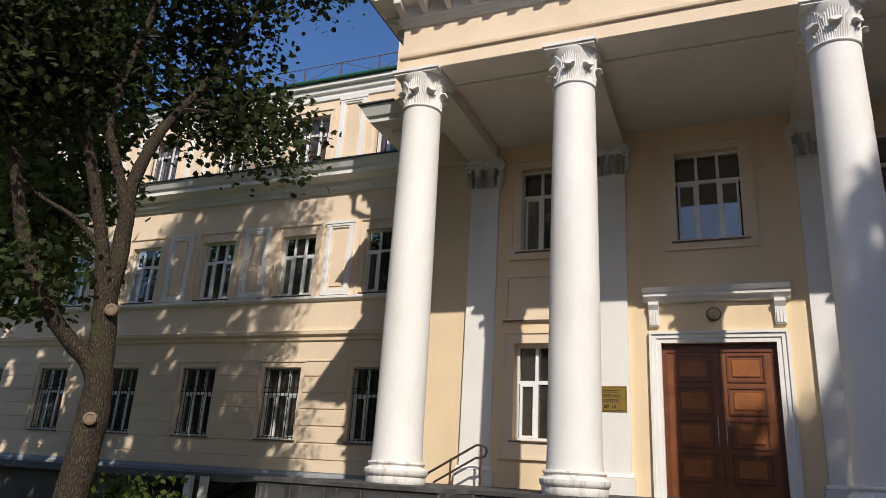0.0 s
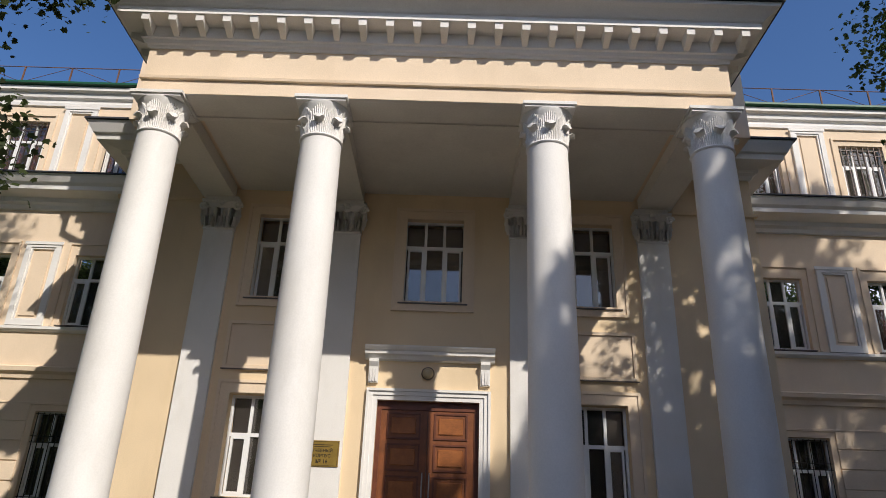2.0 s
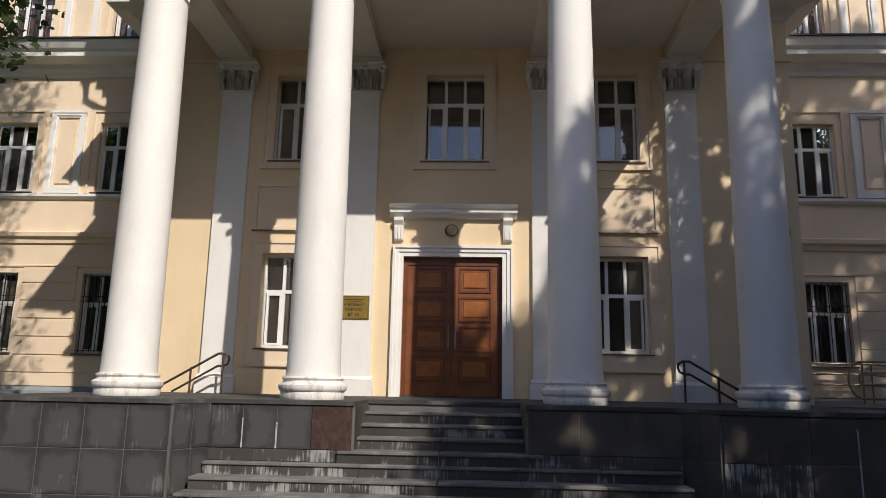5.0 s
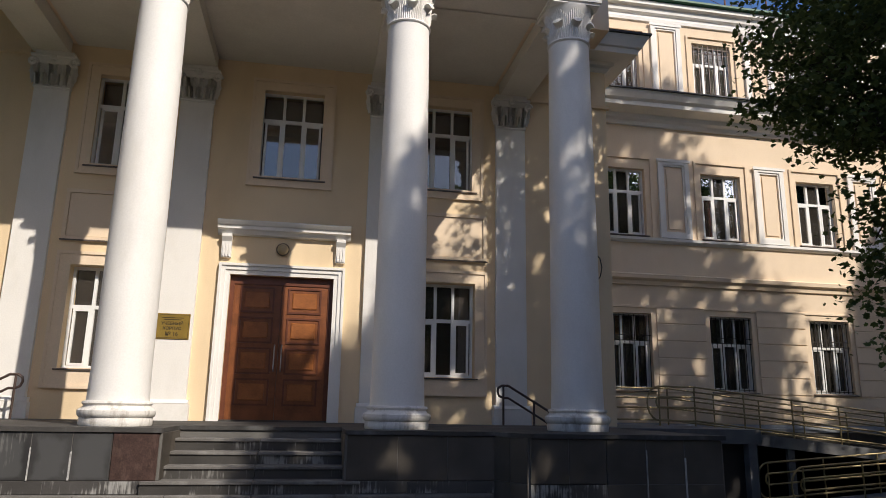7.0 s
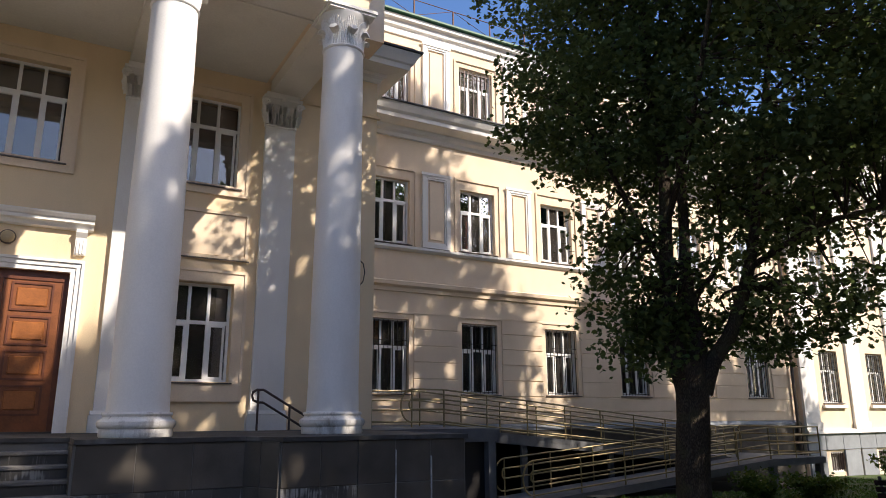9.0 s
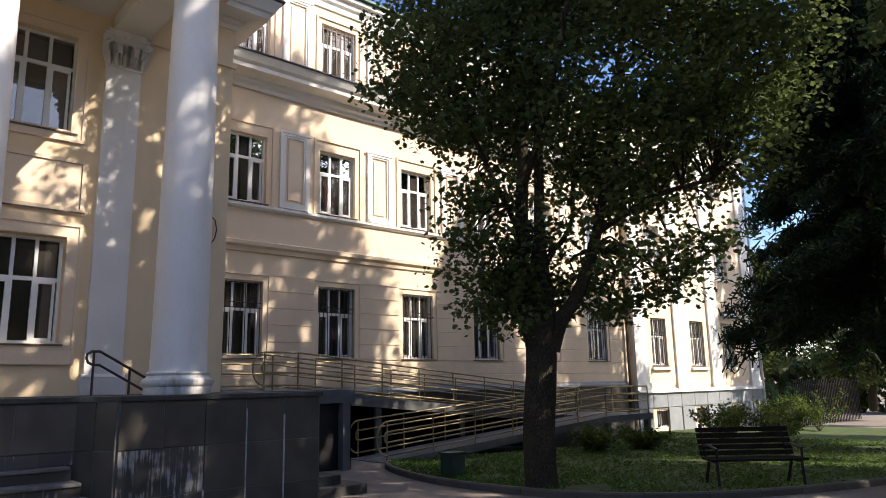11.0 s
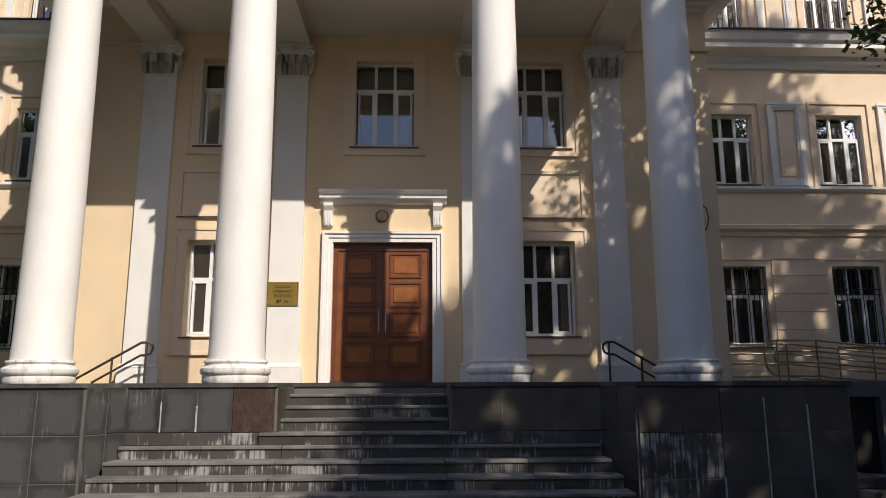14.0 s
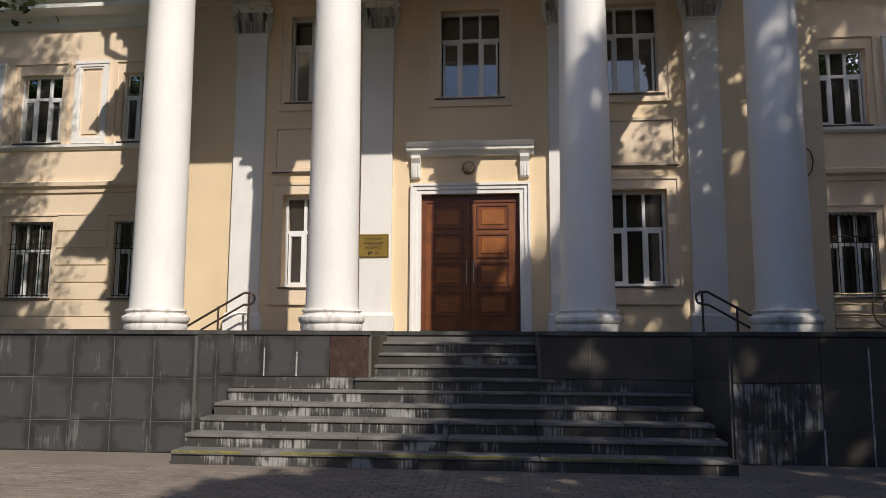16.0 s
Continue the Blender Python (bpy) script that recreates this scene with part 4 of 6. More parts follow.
_o = part("glass", lathe(bmesh.new(), [(0.112, 0.055), (0.105, 0.09), (0.07, 0.12), (0.03, 0.13)], 24), M_LAMPGLASS, lamp, smooth=True)
_o.matrix_basis = Matrix.Rotation(math.pi / 2, 4, "X")


# ---- engraved plate beside the door ----
def words(text, size, x, z, y, mat, parent, name="lettering", bold=0.0):
    cu = bpy.data.curves.new(name, "FONT")
    cu.body, cu.size, cu.align_x, cu.align_y, cu.extrude, cu.offset = text, size, "CENTER", "CENTER", 0.002, bold
    ob = new(name, cu)
    dg = bpy.context.evaluated_depsgraph_get()
    me = bpy.data.meshes.new_from_object(ob.evaluated_get(dg))
    bpy.data.objects.remove(ob)
    me.materials.clear()
    me.materials.append(mat)
    ob = new(name, me)
    ob.matrix_basis = pose(x, y, z, 90, 0, 0)
    ob.parent = parent
    return ob


plate = thing("sign_plate", "gilt metal sign plate with dark engraved lettering", "sign", at=(-2.0, -0.101, 3.41))
part("plate", cuboid(-0.32, 0.32, -0.02, 0.0, -0.245, 0.245, 0.006), M_GOLD, plate)
part("rim", frame_box(bmesh.new(), -0.30, 0.30, -0.225, 0.225, 0.006, -0.0225, -0.0195), M_INK, plate)
for _k in range(2):
    part("line", cuboid(-0.2 + 0.04 * _k, 0.2 - 0.04 * _k, -0.0225, -0.0195, 0.155 - 0.035 * _k, 0.168 - 0.035 * _k), M_INK, plate)
words("УЧЕБНЫЙ", 0.082, 0, 0.05, -0.021, M_INK, plate, bold=0.002)
words("КОРПУС", 0.082, 0, -0.045, -0.021, M_INK, plate, bold=0.002)
words("№ 16", 0.1, 0, -0.15, -0.021, M_INK, plate, bold=0.002)

# ---- podium and steps ----
podium = thing("podium", "dark granite clad podium under the portico", "podium", kind="structure")
PF, PM, PE = -4.95, -4.32, 6.4     # outer front, front beside the steps, end
_bm = bmesh.new()
SX, ST = 1.21, -3.05               # recess of the upper steps
_pts = [(-PE, 0.45), (-PE, PF), (-3.5, PF), (-3.22, PM), (-SX, PM), (-SX, ST), (SX, ST), (SX, PM), (3.3, PM), (3.6, PF), (PE, PF), (PE, 0.45)]
_lo = [_bm.verts.new((x, y, -0.3)) for x, y in _pts]
_hi = [_bm.verts.new((x, y, POD - 0.06)) for x, y in _pts]
_bm.faces.new(_hi)
for _i in range(len(_pts)):
    _j = (_i + 1) % len(_pts)
    _bm.faces.new((_lo[_i], _lo[_j], _hi[_j], _hi[_i]))
part("core", _bm, M_MORTAR, podium)
_out = [(-PE - 0.05, 0.0), (-PE - 0.05, PF - 0.06), (-3.5, PF - 0.06), (-3.2, PM - 0.06), (-SX + 0.02, PM - 0.06), (-SX + 0.02, ST - 0.03), (SX - 0.02, ST - 0.03), (SX - 0.02, PM - 0.06), (3.28, PM - 0.06), (3.6, PF - 0.06), (PE + 0.05, PF - 0.06), (PE + 0.05, 0.0)]
_bm = bmesh.new()
_lo = [_bm.verts.new((x, y, POD - 0.058)) for x, y in _out]
_hi = [_bm.verts.new((x, y, POD)) for x, y in _out]
_bm.faces.new(_hi); _bm.faces.new(_lo)
for _i in range(len(_out)):
    _j = (_i + 1) % len(_out)
    _bm.faces.new((_lo[_i], _lo[_j], _hi[_j], _hi[_i]))
part("paving", _bm, M_STEP, podium, "dark granite top slab")


def clad(p, q, rows, w, mat, off=0.035):
    """Granite slabs along the wall line p-q, rows of (z0, z1)."""
    p, q = Vector((*p, 0)), Vector((*q, 0))
    d = (q - p)
    n = max(1, round(d.length / w))
    ang = math.atan2(d.y, d.x)
    step = d.length / n
    bed = part("joint_mortar", cuboid(0.004, d.length - 0.004, -off + 0.008, -0.001, rows[0][0] + 0.004, rows[-1][1] - 0.004), M_MORTAR, podium)
    bed.matrix_basis = pose(p.x, p.y, 0, 0, 0, math.degrees(ang))
    for z0, z1 in rows:
        for i in range(n):
            j = random.uniform(-0.004, 0.004)
            bm = cuboid(0.005, step - 0.005, -off + j, -0.002, z0 + 0.005, z1 - 0.005, 0.004)
            o = part("slab", bm, mat, podium)
            c = p + d.normalized() * step * i
            o.matrix_basis = pose(c.x, c.y, 0, 0, 0, math.degrees(ang))


_rows = [(0.0, 0.42), (0.42, 1.0), (1.0, POD - 0.06)]
clad((-PE, PF), (-3.5, PF), _rows, 0.64, M_BLOOM)
clad((3.6, PF), (4.68, PF), [_rows[2]], 0.54, M_GRANITE)
clad((3.6, PF), (4.68, PF), _rows[:2], 0.54, M_LIME)
clad((4.68, PF), (PE, PF), _rows, 0.58, M_GRANITE)
clad((-3.5, PF), (-3.22, PM), _rows, 0.4, M_BLOOM)
clad((3.3, PM), (3.6, PF), _rows, 0.4, M_GRANITE)
clad((-3.22, PM), (-1.78, PM), [(0.99, POD - 0.06)], 0.55, M_BLOOM)
clad((-3.22, PM), (-SX, PM), [(0.825, 0.99)], 0.66, M_LIME)
clad((-1.78, PM), (-SX, PM), [(0.99, POD - 0.06)], 0.6, M_RED)
clad((SX, PM), (3.3, PM), [(0.99, POD - 0.06)], 0.66, M_GRANITE)
clad((SX, PM), (3.3, PM), [(0.825, 0.99)], 0.4, M_LIME)
clad((-SX, PM), (-SX, ST), [(0.99, POD - 0.06)], 0.64, M_GRANITE)
clad((SX, ST), (SX, PM), [(0.99, POD - 0.06)], 0.64, M_GRANITE)
clad((-PE, 0.4), (-PE, PF), _rows, 0.66, M_GRANITE)
clad((PE, PF), (PE, 0.4), _rows, 0.66, M_GRANITE)
# limescale run out of the slab joints
for _x, _y, _z0, _z1 in ((5.26, PF, 0.0, 1.45), (5.83, PF, 0.1, 1.35), (4.68, PF, 0.0, 0.45), (-2.74, PM, 0.99, 1.4), (-2.26, PM, 0.99, 1.35)):
    _w = 0.007 + 0.006 * (_x % 1)
    part("limescale_run", run_x(bmesh.new(), [(_y - 0.03, _z1), (_y - 0.042, _z1 - 0.02), (_y - 0.046, _z0 + 0.05), (_y - 0.05, _z0 + 0.01), (_y - 0.03, _z0 + 0.01)], _x - _w, _x + _w), M_SCALE, podium, "white limescale run along a joint")

stairs = thing("stairs", "worn dark granite entrance steps with limescale streaks", "stairs", kind="structure")
R = 0.165
for _k in range(1, 10):
    if _k <= 5:
        _w0 = 3.42 - 0.02 * _k if _k < 3 else 3.33 - 0.055 * (_k - 3)
        _y0 = -5.76 + 0.315 * (_k - 1)
        _yb = PM if _k == 5 else -5.76 + 0.315 * _k + 0.05
    elif _k == 6:
        _w0, _y0 = 1.4, -4.42
        _yb = -4.05
    else:
        _w0, _y0 = 1.185, -4.42 + 0.33 * (_k - 6)
        _yb = _y0 + 0.4
    if _k == 9:
        _yb = ST - 0.04
    _n = max(2, round(2 * _w0 / 1.15))
    for _i in range(_n):
        _xa, _xb = -_w0 + 2 * _w0 * _i / _n, -_w0 + 2 * _w0 * (_i + 1) / _n
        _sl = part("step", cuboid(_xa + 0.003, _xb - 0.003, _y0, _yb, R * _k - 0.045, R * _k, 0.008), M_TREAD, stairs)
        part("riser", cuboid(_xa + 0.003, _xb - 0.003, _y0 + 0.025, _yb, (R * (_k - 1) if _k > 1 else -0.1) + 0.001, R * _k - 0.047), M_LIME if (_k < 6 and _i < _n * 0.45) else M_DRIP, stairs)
part("stair_core", cuboid(-3.1, 3.1, -4.45, PM - 0.001, -0.2, 0.77), M_MORTAR, stairs)
for _a, _b in ((-3.36, -2.5), (-2.0, 0.9), (1.2, 2.6)):
    part("edge_stripe", cuboid(_a, _b, -5.764, -5.735, R - 0.02, R + 0.004), M_YLINE, stairs, "worn yellow warning stripe")


# ---- handrails on the podium ----
def handrail(s):
    r = thing("handrail", "dark brown steel tube handrail on the podium", "handrail", "podium handrails")
    xa, xc, y = s * 4.33, s * 5.85, -0.55
    part("end_loop", tube(bmesh.new(), [(xa + s * 0.22, y, POD + 0.77), (xa + s * 0.09, y, POD + 0.77), (xa + s * 0.01, y, POD + 0.72), (xa, y, POD + 0.65), (xa + s * 0.03, y, POD + 0.57), (xa + s * 0.12, y, POD + 0.53), (xa + s * 0.22, y, POD + 0.53)], 0.024, 8), M_BROWNIRON, r, smooth=True)
    part("rail", tube(bmesh.new(), [(xa + s * 0.22, y, POD + 0.77), (xc, y, POD + 0.02)], 0.024, 8), M_BROWNIRON, r, smooth=True)
    part("rail", tube(bmesh.new(), [(xa + s * 0.22, y, POD + 0.53), (xc - s * 0.42, y, POD + 0.02)], 0.022, 8), M_BROWNIRON, r, smooth=True)
    part("post", tube(bmesh.new(), [(xa + s * 0.12, y, POD), (xa + s * 0.12, y, POD + 0.77)], 0.022, 8), M_BROWNIRON, r, smooth=True)
    part("post", tube(bmesh.new(), [(xa + s * 0.75, y, POD), (xa + s * 0.75, y, POD + 0.5)], 0.022, 8), M_BROWNIRON, r, smooth=True)



handrail(-1)
handrail(1)

# ---- downpipes, cables and fittings ----
for _s in (-1, 1):
    dp = thing("downpipe", "galvanised rain funnel and pipe at the roof corner", "downpipe", "roof downpipes")
    _x = _s * 6.95
    part("funnel", lathe(bmesh.new(), [(0.075, 13.82), (0.085, 13.9), (0.16, 14.03), (0.17, 14.22), (0.16, 14.24)], 16, _x, -1.75), M_ZINC, dp, smooth=True)
    part("pipe", tube(bmesh.new(), [(_x, -1.75, 13.84), (_x, -1.74, 13.45), (_x - _s * 0.25, -1.5, 13.0), (_x - _s * 0.4, -1.38, 12.85)], 0.07, 10), M_ZINC, dp, smooth=True)
    ac = thing("wall_flood_lamp", "small black floodlight box on the wing wall", "lamp", "wall floodlights", at=(_s * 7.75, WY, 11.5))
    part("housing", cuboid(-0.16, 0.16, -0.62, -0.4, -0.3, 0.22, 0.03), M_IRON, ac)
    part("arm", tube(bmesh.new(), [(0, 0, 0.05), (0, -0.42, 0.0)], 0.025, 6), M_IRON, ac)
cable = thing("cable_loop", "thin dark cable loop on the corner wall", "cable")
part("cable", tube(bmesh.new(), [(BX - 0.35, -0.02, 4.75), (BX - 0.28, -0.03, 4.85), (BX - 0.24, -0.03, 5.05), (BX - 0.28, -0.03, 5.25), (BX - 0.35, -0.02, 5.32)], 0.012, 5), M_IRON, cable)
part("cable", tube(bmesh.new(), [(-6.4 + 12.8 * i / 24, -1.93, 13.9 + 0.05 * math.sin(i * 1.3) - 0.03 * (i % 5 == 2)) for i in range(25)], 0.012, 5), M_IRON, attic, "thin sagging cable")

# ---- end pavilion of the east wing, and beyond the west wing ----
for _s, _nm in ((1, "east"), (-1, "west")):
    PX0, PX1, PY = PAV, 37.0, WY - 0.2
    _cx = [27.9, 31.1, 34.0]
    _holes = [(_s * c - 0.6, _s * c + 0.6, z0, z1) for c in _cx for z0, z1 in ((2.3, 4.35), (U0, U1), (T0, T1), (-0.25, 0.5))]
    _a, _b = sorted((_s * PX0, _s * PX1))
    pav = tagged(part("wall_pavilion_" + _nm, wall_grid(_a, _b, -0.9, 13.3, PY, PY + 0.6, _holes), M_WING), "pale plastered end pavilion wall with white pilasters", "wall", kind="structure")
    for _c in (26.35, 29.5, 32.55, 36.4):
        part("pilaster", cuboid(_s * _c - 0.45, _s * _c + 0.45, PY - 0.1, PY - 0.001, 1.35, 12.9), M_WHITE, pav, "white pilaster strip")
        part("pilaster_base", cuboid(_s * _c - 0.52, _s * _c + 0.52, PY - 0.15, PY - 0.101, 1.3, 1.6), M_WHITE, pav)
    part("plinth_band", run_x(bmesh.new(), [(PY, 1.18), (PY - 0.16, 1.18), (PY - 0.16, 1.26), (PY - 0.1, 1.34), (PY, 1.34)], _a, _b), M_WHITE, pav)
    part("pavilion_cornice", run_x(bmesh.new(), [(PY, 12.9), (PY - 0.15, 12.95), (PY - 0.4, 13.2), (PY - 0.45, 13.5), (PY, 13.56)], _a, _b), M_WHITE, pav)
    part("sill_band", run_x(bmesh.new(), [(PY, 6.4), (PY - 0.08, 6.42), (PY - 0.08, 6.52), (PY, 6.55)], _a, _b), M_WHITE, pav)
    part("roof", run_x(bmesh.new(), [(PY - 0.5, 13.565), (PY - 0.5, 13.65), (PY + 6, 14.6), (PY + 6, 13.6)], _a, _b), M_GREEN, pav)
    for _i in range(10):
        _x = _s * (PX0 + 0.55 + 1.11 * _i)
        if min(abs(abs(_x) - c) for c in _cx) > 0.6:
            part("plinth_stone", cuboid(_x - 0.5, _x + 0.5, PY - 0.07, PY - 0.001, -0.9, 0.55, 0.01), M_GREYPLINTH, pav)
        part("plinth_stone", cuboid(_x - 0.545, _x + 0.545, PY - 0.07, PY - 0.001, 0.57, 1.17, 0.01), M_GREYPLINTH, pav)
    for _c in _cx:
        for _src, _z in ((win_g, 2.33), (win_f, U0), (win_t, T0)):
            copy_thing(_src, pose(_s * _c, PY, _z))
        part("sill_moulding", cuboid(_s * _c - 0.75, _s * _c + 0.75, PY - 0.12, PY - 0.001, 2.12, 2.24, 0.01), M_WHITE, pav)
        _cg = thing("window_cellar", "small barred cellar window in grey plinth", "window", "cellar windows", "structure", at=(_s * _c, PY, -0.25))
        part("window_frame", frame_box(bmesh.new(), -0.6, 0.6, 0, 0.75, 0.07, 0.05, 0.12), M_PVC, _cg)
        _g = bmesh.new()
        for _k in range(8):
            box(_g, -0.5 + _k * 0.14, -0.48 + _k * 0.14, 0.02, 0.04, 0.05, 0.7)
        part("grille", _g, M_BROWNIRON, _cg)
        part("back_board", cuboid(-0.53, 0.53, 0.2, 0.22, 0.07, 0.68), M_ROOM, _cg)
    pp = thing("downpipe", "grey painted rain downpipe at the wing corner", "downpipe", "wing downpipes")
    part("pipe", tube(bmesh.new(), [(_s * 25.6, WY - 0.16, 13.4), (_s * 25.6, WY - 0.16, 10.7), (_s * 25.6, WY - 0.8, 10.3), (_s * 25.6, WY - 0.16, 9.6), (_s * 25.6, WY - 0.16, 0.2)], 0.06, 8), M_SILL, pp, smooth=True)
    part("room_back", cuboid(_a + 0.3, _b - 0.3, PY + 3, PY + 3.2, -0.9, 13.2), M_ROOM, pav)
    part("end_wall", cuboid(min(_s * 36.6, _s * 37), max(_s * 36.6, _s * 37), PY + 0.6, PY + 12, -0.9, 13.3), M_WING, pav)
    bp = thing("downpipe", "blue-grey rain pipe on the pavilion corner", "downpipe", "wing downpipes")
    part("pipe", tube(bmesh.new(), [(_s * 37.1, PY - 0.1, 13.3), (_s * 37.1, PY - 0.1, -0.4)], 0.07, 8), M_ZINC, bp, smooth=True)
sg = thing("street_sign", "small dark blue and white enamel wall sign", "sign", at=(34.1, WY - 0.33, 4.75))
part("board", cuboid(-0.75, 0.75, -0.03, 0.0, -0.16, 0.16, 0.005), M_BLUEPAINT, sg)
part("text_bar", cuboid(-0.55, 0.25, -0.036, -0.031, -0.05, 0.06), M_PVC, sg)
part("text_bar", cuboid(0.38, 0.68, -0.036, -0.031, -0.08, 0.09), M_PVC, sg)

# ---- ramp to the podium ----
DECK = [(6.45, 9.6, 1.65, 1.65), (9.6, 20.4, 1.65, 0.62)]
ramp = thing("wheelchair_ramp", "dark concrete wheelchair ramp with two runs", "ramp", kind="structure")


def slab(x0, x1, z0, z1, y0, y1, th=0.2):
    bm = bmesh.new()
    v = [bm.verts.new(p) for p in ((x0, y0, z0), (x1, y0, z1), (x1, y1, z1), (x0, y1, z0), (x0, y0, z0 - th), (x1, y0, z1 - th), (x1, y1, z1 - th), (x0, y1, z0 - th))]
    for f in ((0, 1, 2, 3), (7, 6, 5, 4), (0, 4, 5, 1), (1, 5, 6, 2), (2, 6, 7, 3), (3, 7, 4, 0)):
        bm.faces.new([v[i] for i in f])
    return bm


part("platform", slab(6.46, 9.6, POD - 0.003, POD - 0.003, -1.2, WY - 0.1, 0.28), M_CONC, ramp)
part("upper_deck", slab(9.6, 19.8, POD - 0.003, 0.62, 1.15, WY - 0.1, 0.26), M_CONC, ramp)
part("landing", slab(19.8, 22.3, 0.62, 0.62, -0.45, WY - 0.1), M_CONC, ramp)
part("lower_deck", slab(10.9, 19.8, -0.05, 0.62, -0.45, 0.95), M_CONC, ramp)
for _x, _y in ((7.6, -1.1), (9.4, -1.1), (12, 1.3), (15, 1.3), (18, 1.3), (22.15, -0.3), (22.15, 2.3), (19.9, -0.3)):
    _z = (POD if _x < 9.7 else POD - (_x - 9.6) * 0.101 if _x < 19 else 0.62) - 0.19
    part("post", cuboid(_x - 0.09, _x + 0.09, _y - 0.09, _y + 0.09, -0.5, _z), M_CONC, ramp)
# black sheets fill the dark openings under the platform and upper deck
part("under_fill", cuboid(6.46, 7.55, -1.0, -0.96, -0.3, 1.39), M_IRON, ramp, "black sheet filling the dark opening below")
part("under_fill", cuboid(7.7, 9.33, -1.0, -0.96, -0.3, 1.39), M_IRON, ramp, "black sheet filling the dark opening below")
part("under_fill", cuboid(9.6, 9.64, -1.0, 1.2, -0.3, 1.39), M_IRON, ramp)
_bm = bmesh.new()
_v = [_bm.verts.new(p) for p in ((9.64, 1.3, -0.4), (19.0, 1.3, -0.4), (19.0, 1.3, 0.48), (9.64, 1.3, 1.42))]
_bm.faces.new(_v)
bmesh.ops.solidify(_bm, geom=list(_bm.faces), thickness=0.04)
part("under_fill", _bm, M_IRON, ramp, "black sheet filling the dark opening below")


def ramp_rail(pts, loop_start=False, loop_end=False, label="brass-yellow painted tube railing along the ramp"):
    """A double-rail railing over deck points (x, y, z)."""
    r = thing("ramp_railing", label, "railing", "ramp railings")
    pts = [Vector(p) for p in pts]
    hs = (0.9, 0.66, 0.42, 0.12)
    for h in hs:
        part("rail", tube(bmesh.new(), [p + Vector((0, 0, h)) for p in pts], 0.022, 8), M_BRASS, r, smooth=True)
    for a, b in zip(pts, pts[1:]):
        n = max(1, round((b - a).length / 1.35))
        for i in range(n + 1):
            p = a.lerp(b, i / n)
            part("post", tube(bmesh.new(), [p + Vector((0, 0, -0.05)), p + Vector((0, 0, 0.9))], 0.02, 7), M_BRASS, r, smooth=True)
    for on, p, q in ((loop_start, pts[0], pts[1]), (loop_end, pts[-1], pts[-2])):
        if on:
            d = (p - q).normalized()
            for h0, h1 in ((0.9, 0.12), (0.66, 0.42)):
                c, rr = (h0 + h1) / 2, (h0 - h1) / 2
                part("end_loop", tube(bmesh.new(), [p + d * (min(rr, 0.3) * math.sin(math.pi * i / 10) * (1.0 if h0 > 0.8 else 0.6)) + Vector((0, 0, c + rr * math.cos(math.pi * i / 10))) for i in range(11)], 0.022, 8), M_BRASS, r, smooth=True)
    return r


def up_z(x):
    return POD - (x - 9.6) * (POD - 0.62) / 10.2


def low_z(x):
    return -0.05 + (x - 10.9) * 0.67 / 8.9


ramp_rail([(8.7, 1.25, POD), (9.6, 1.25, POD), (19.8, 1.25, 0.62)], True)
ramp_rail([(8.2, WY - 0.2, POD), (9.6, WY - 0.2, POD), (19.8, WY - 0.2, 0.62), (22.2, WY - 0.2, 0.62)], True)
ramp_rail([(11.1, -0.35, low_z(11.1)), (19.8, -0.35, 0.62), (22.2, -0.35, 0.62), (22.2, WY - 0.2, 0.62)], True)
ramp_rail([(11.1, 0.85, low_z(11.1)), (19.8, 0.85, 0.62)], True, True)

# small side steps by the podium
ss = thing("side_steps", "two low dark stone steps beside the podium", "steps", kind="structure")
part("step", cuboid(6.5, 7.75, -4.3, -2.6, -0.1, 0.15, 0.01), M_STEP, ss)
part("step", cuboid(6.5, 7.4, -4.05, -2.6, 0.15, 0.3, 0.01), M_STEP, ss)

# ---- basement front of the west wing ----
cel = thing("cellar_front", "white posts and rounded brown canopies by the plinth", "canopy", "cellar canopies")
for _x in (-13.1, -13.6):
    part("post", cuboid(_x - 0.1, _x + 0.1, WY - 0.95, WY - 0.8, 0, 1.42), M_WHITE, cel, "white square post")
for _x0, _x1 in ((-13.0, -11.7), (-15.6, -13.7)):
    _bm = bmesh.new()
    _rows = []
    for _i in range(11):
        _t = _i / 10
        _rows.append([_bm.verts.new((_x1 + (_x0 - _x1) * _t, _y, 0.75 + 0.6 * math.cos(_t * 1.45))) for _y in (WY - 0.1, WY - 0.95)])
    for _p, _q in zip(_rows, _rows[1:]):
        _bm.faces.new((_p[0], _p[1], _q[1], _q[0]))
    bmesh.ops.solidify(_bm, geom=list(_bm.faces), thickness=0.03)
    part("canopy", _bm, M_BROWNIRON, cel, "rounded brown sheet canopy")
part("ledge", cuboid(-25, -7.2, WY - 0.45, WY - 0.081, 1.3, 1.5), M_CONC, cel)

# ---- lawns, kerbs ----
def lawn(pts, label):
    bm = bmesh.new()
    v = [bm.verts.new((x, y, ground_z(x, y) + 0.06)) for x, y in pts]
    bm.faces.new(v)
    bmesh.ops.triangulate(bm, faces=bm.faces)
    return tagged(part("lawn", bm, M_SOIL), label, "lawn", kind="structure")


def curve_pts(ctrl, n=8):
    out = []
    for i in range(len(ctrl) - 1):
        p0, p1, p2, p3 = (Vector(ctrl[max(0, min(len(ctrl) - 1, i + k))]) for k in (-1, 0, 1, 2))
        for j in range(n):
            t = j / n
            out.append(0.5 * ((2 * p1) + (p2 - p0) * t + (2 * p0 - 5 * p1 + 4 * p2 - p3) * t * t + (3 * p1 - p0 - 3 * p2 + p3) * t ** 3))
    out.append(Vector(ctrl[-1]))
    return out


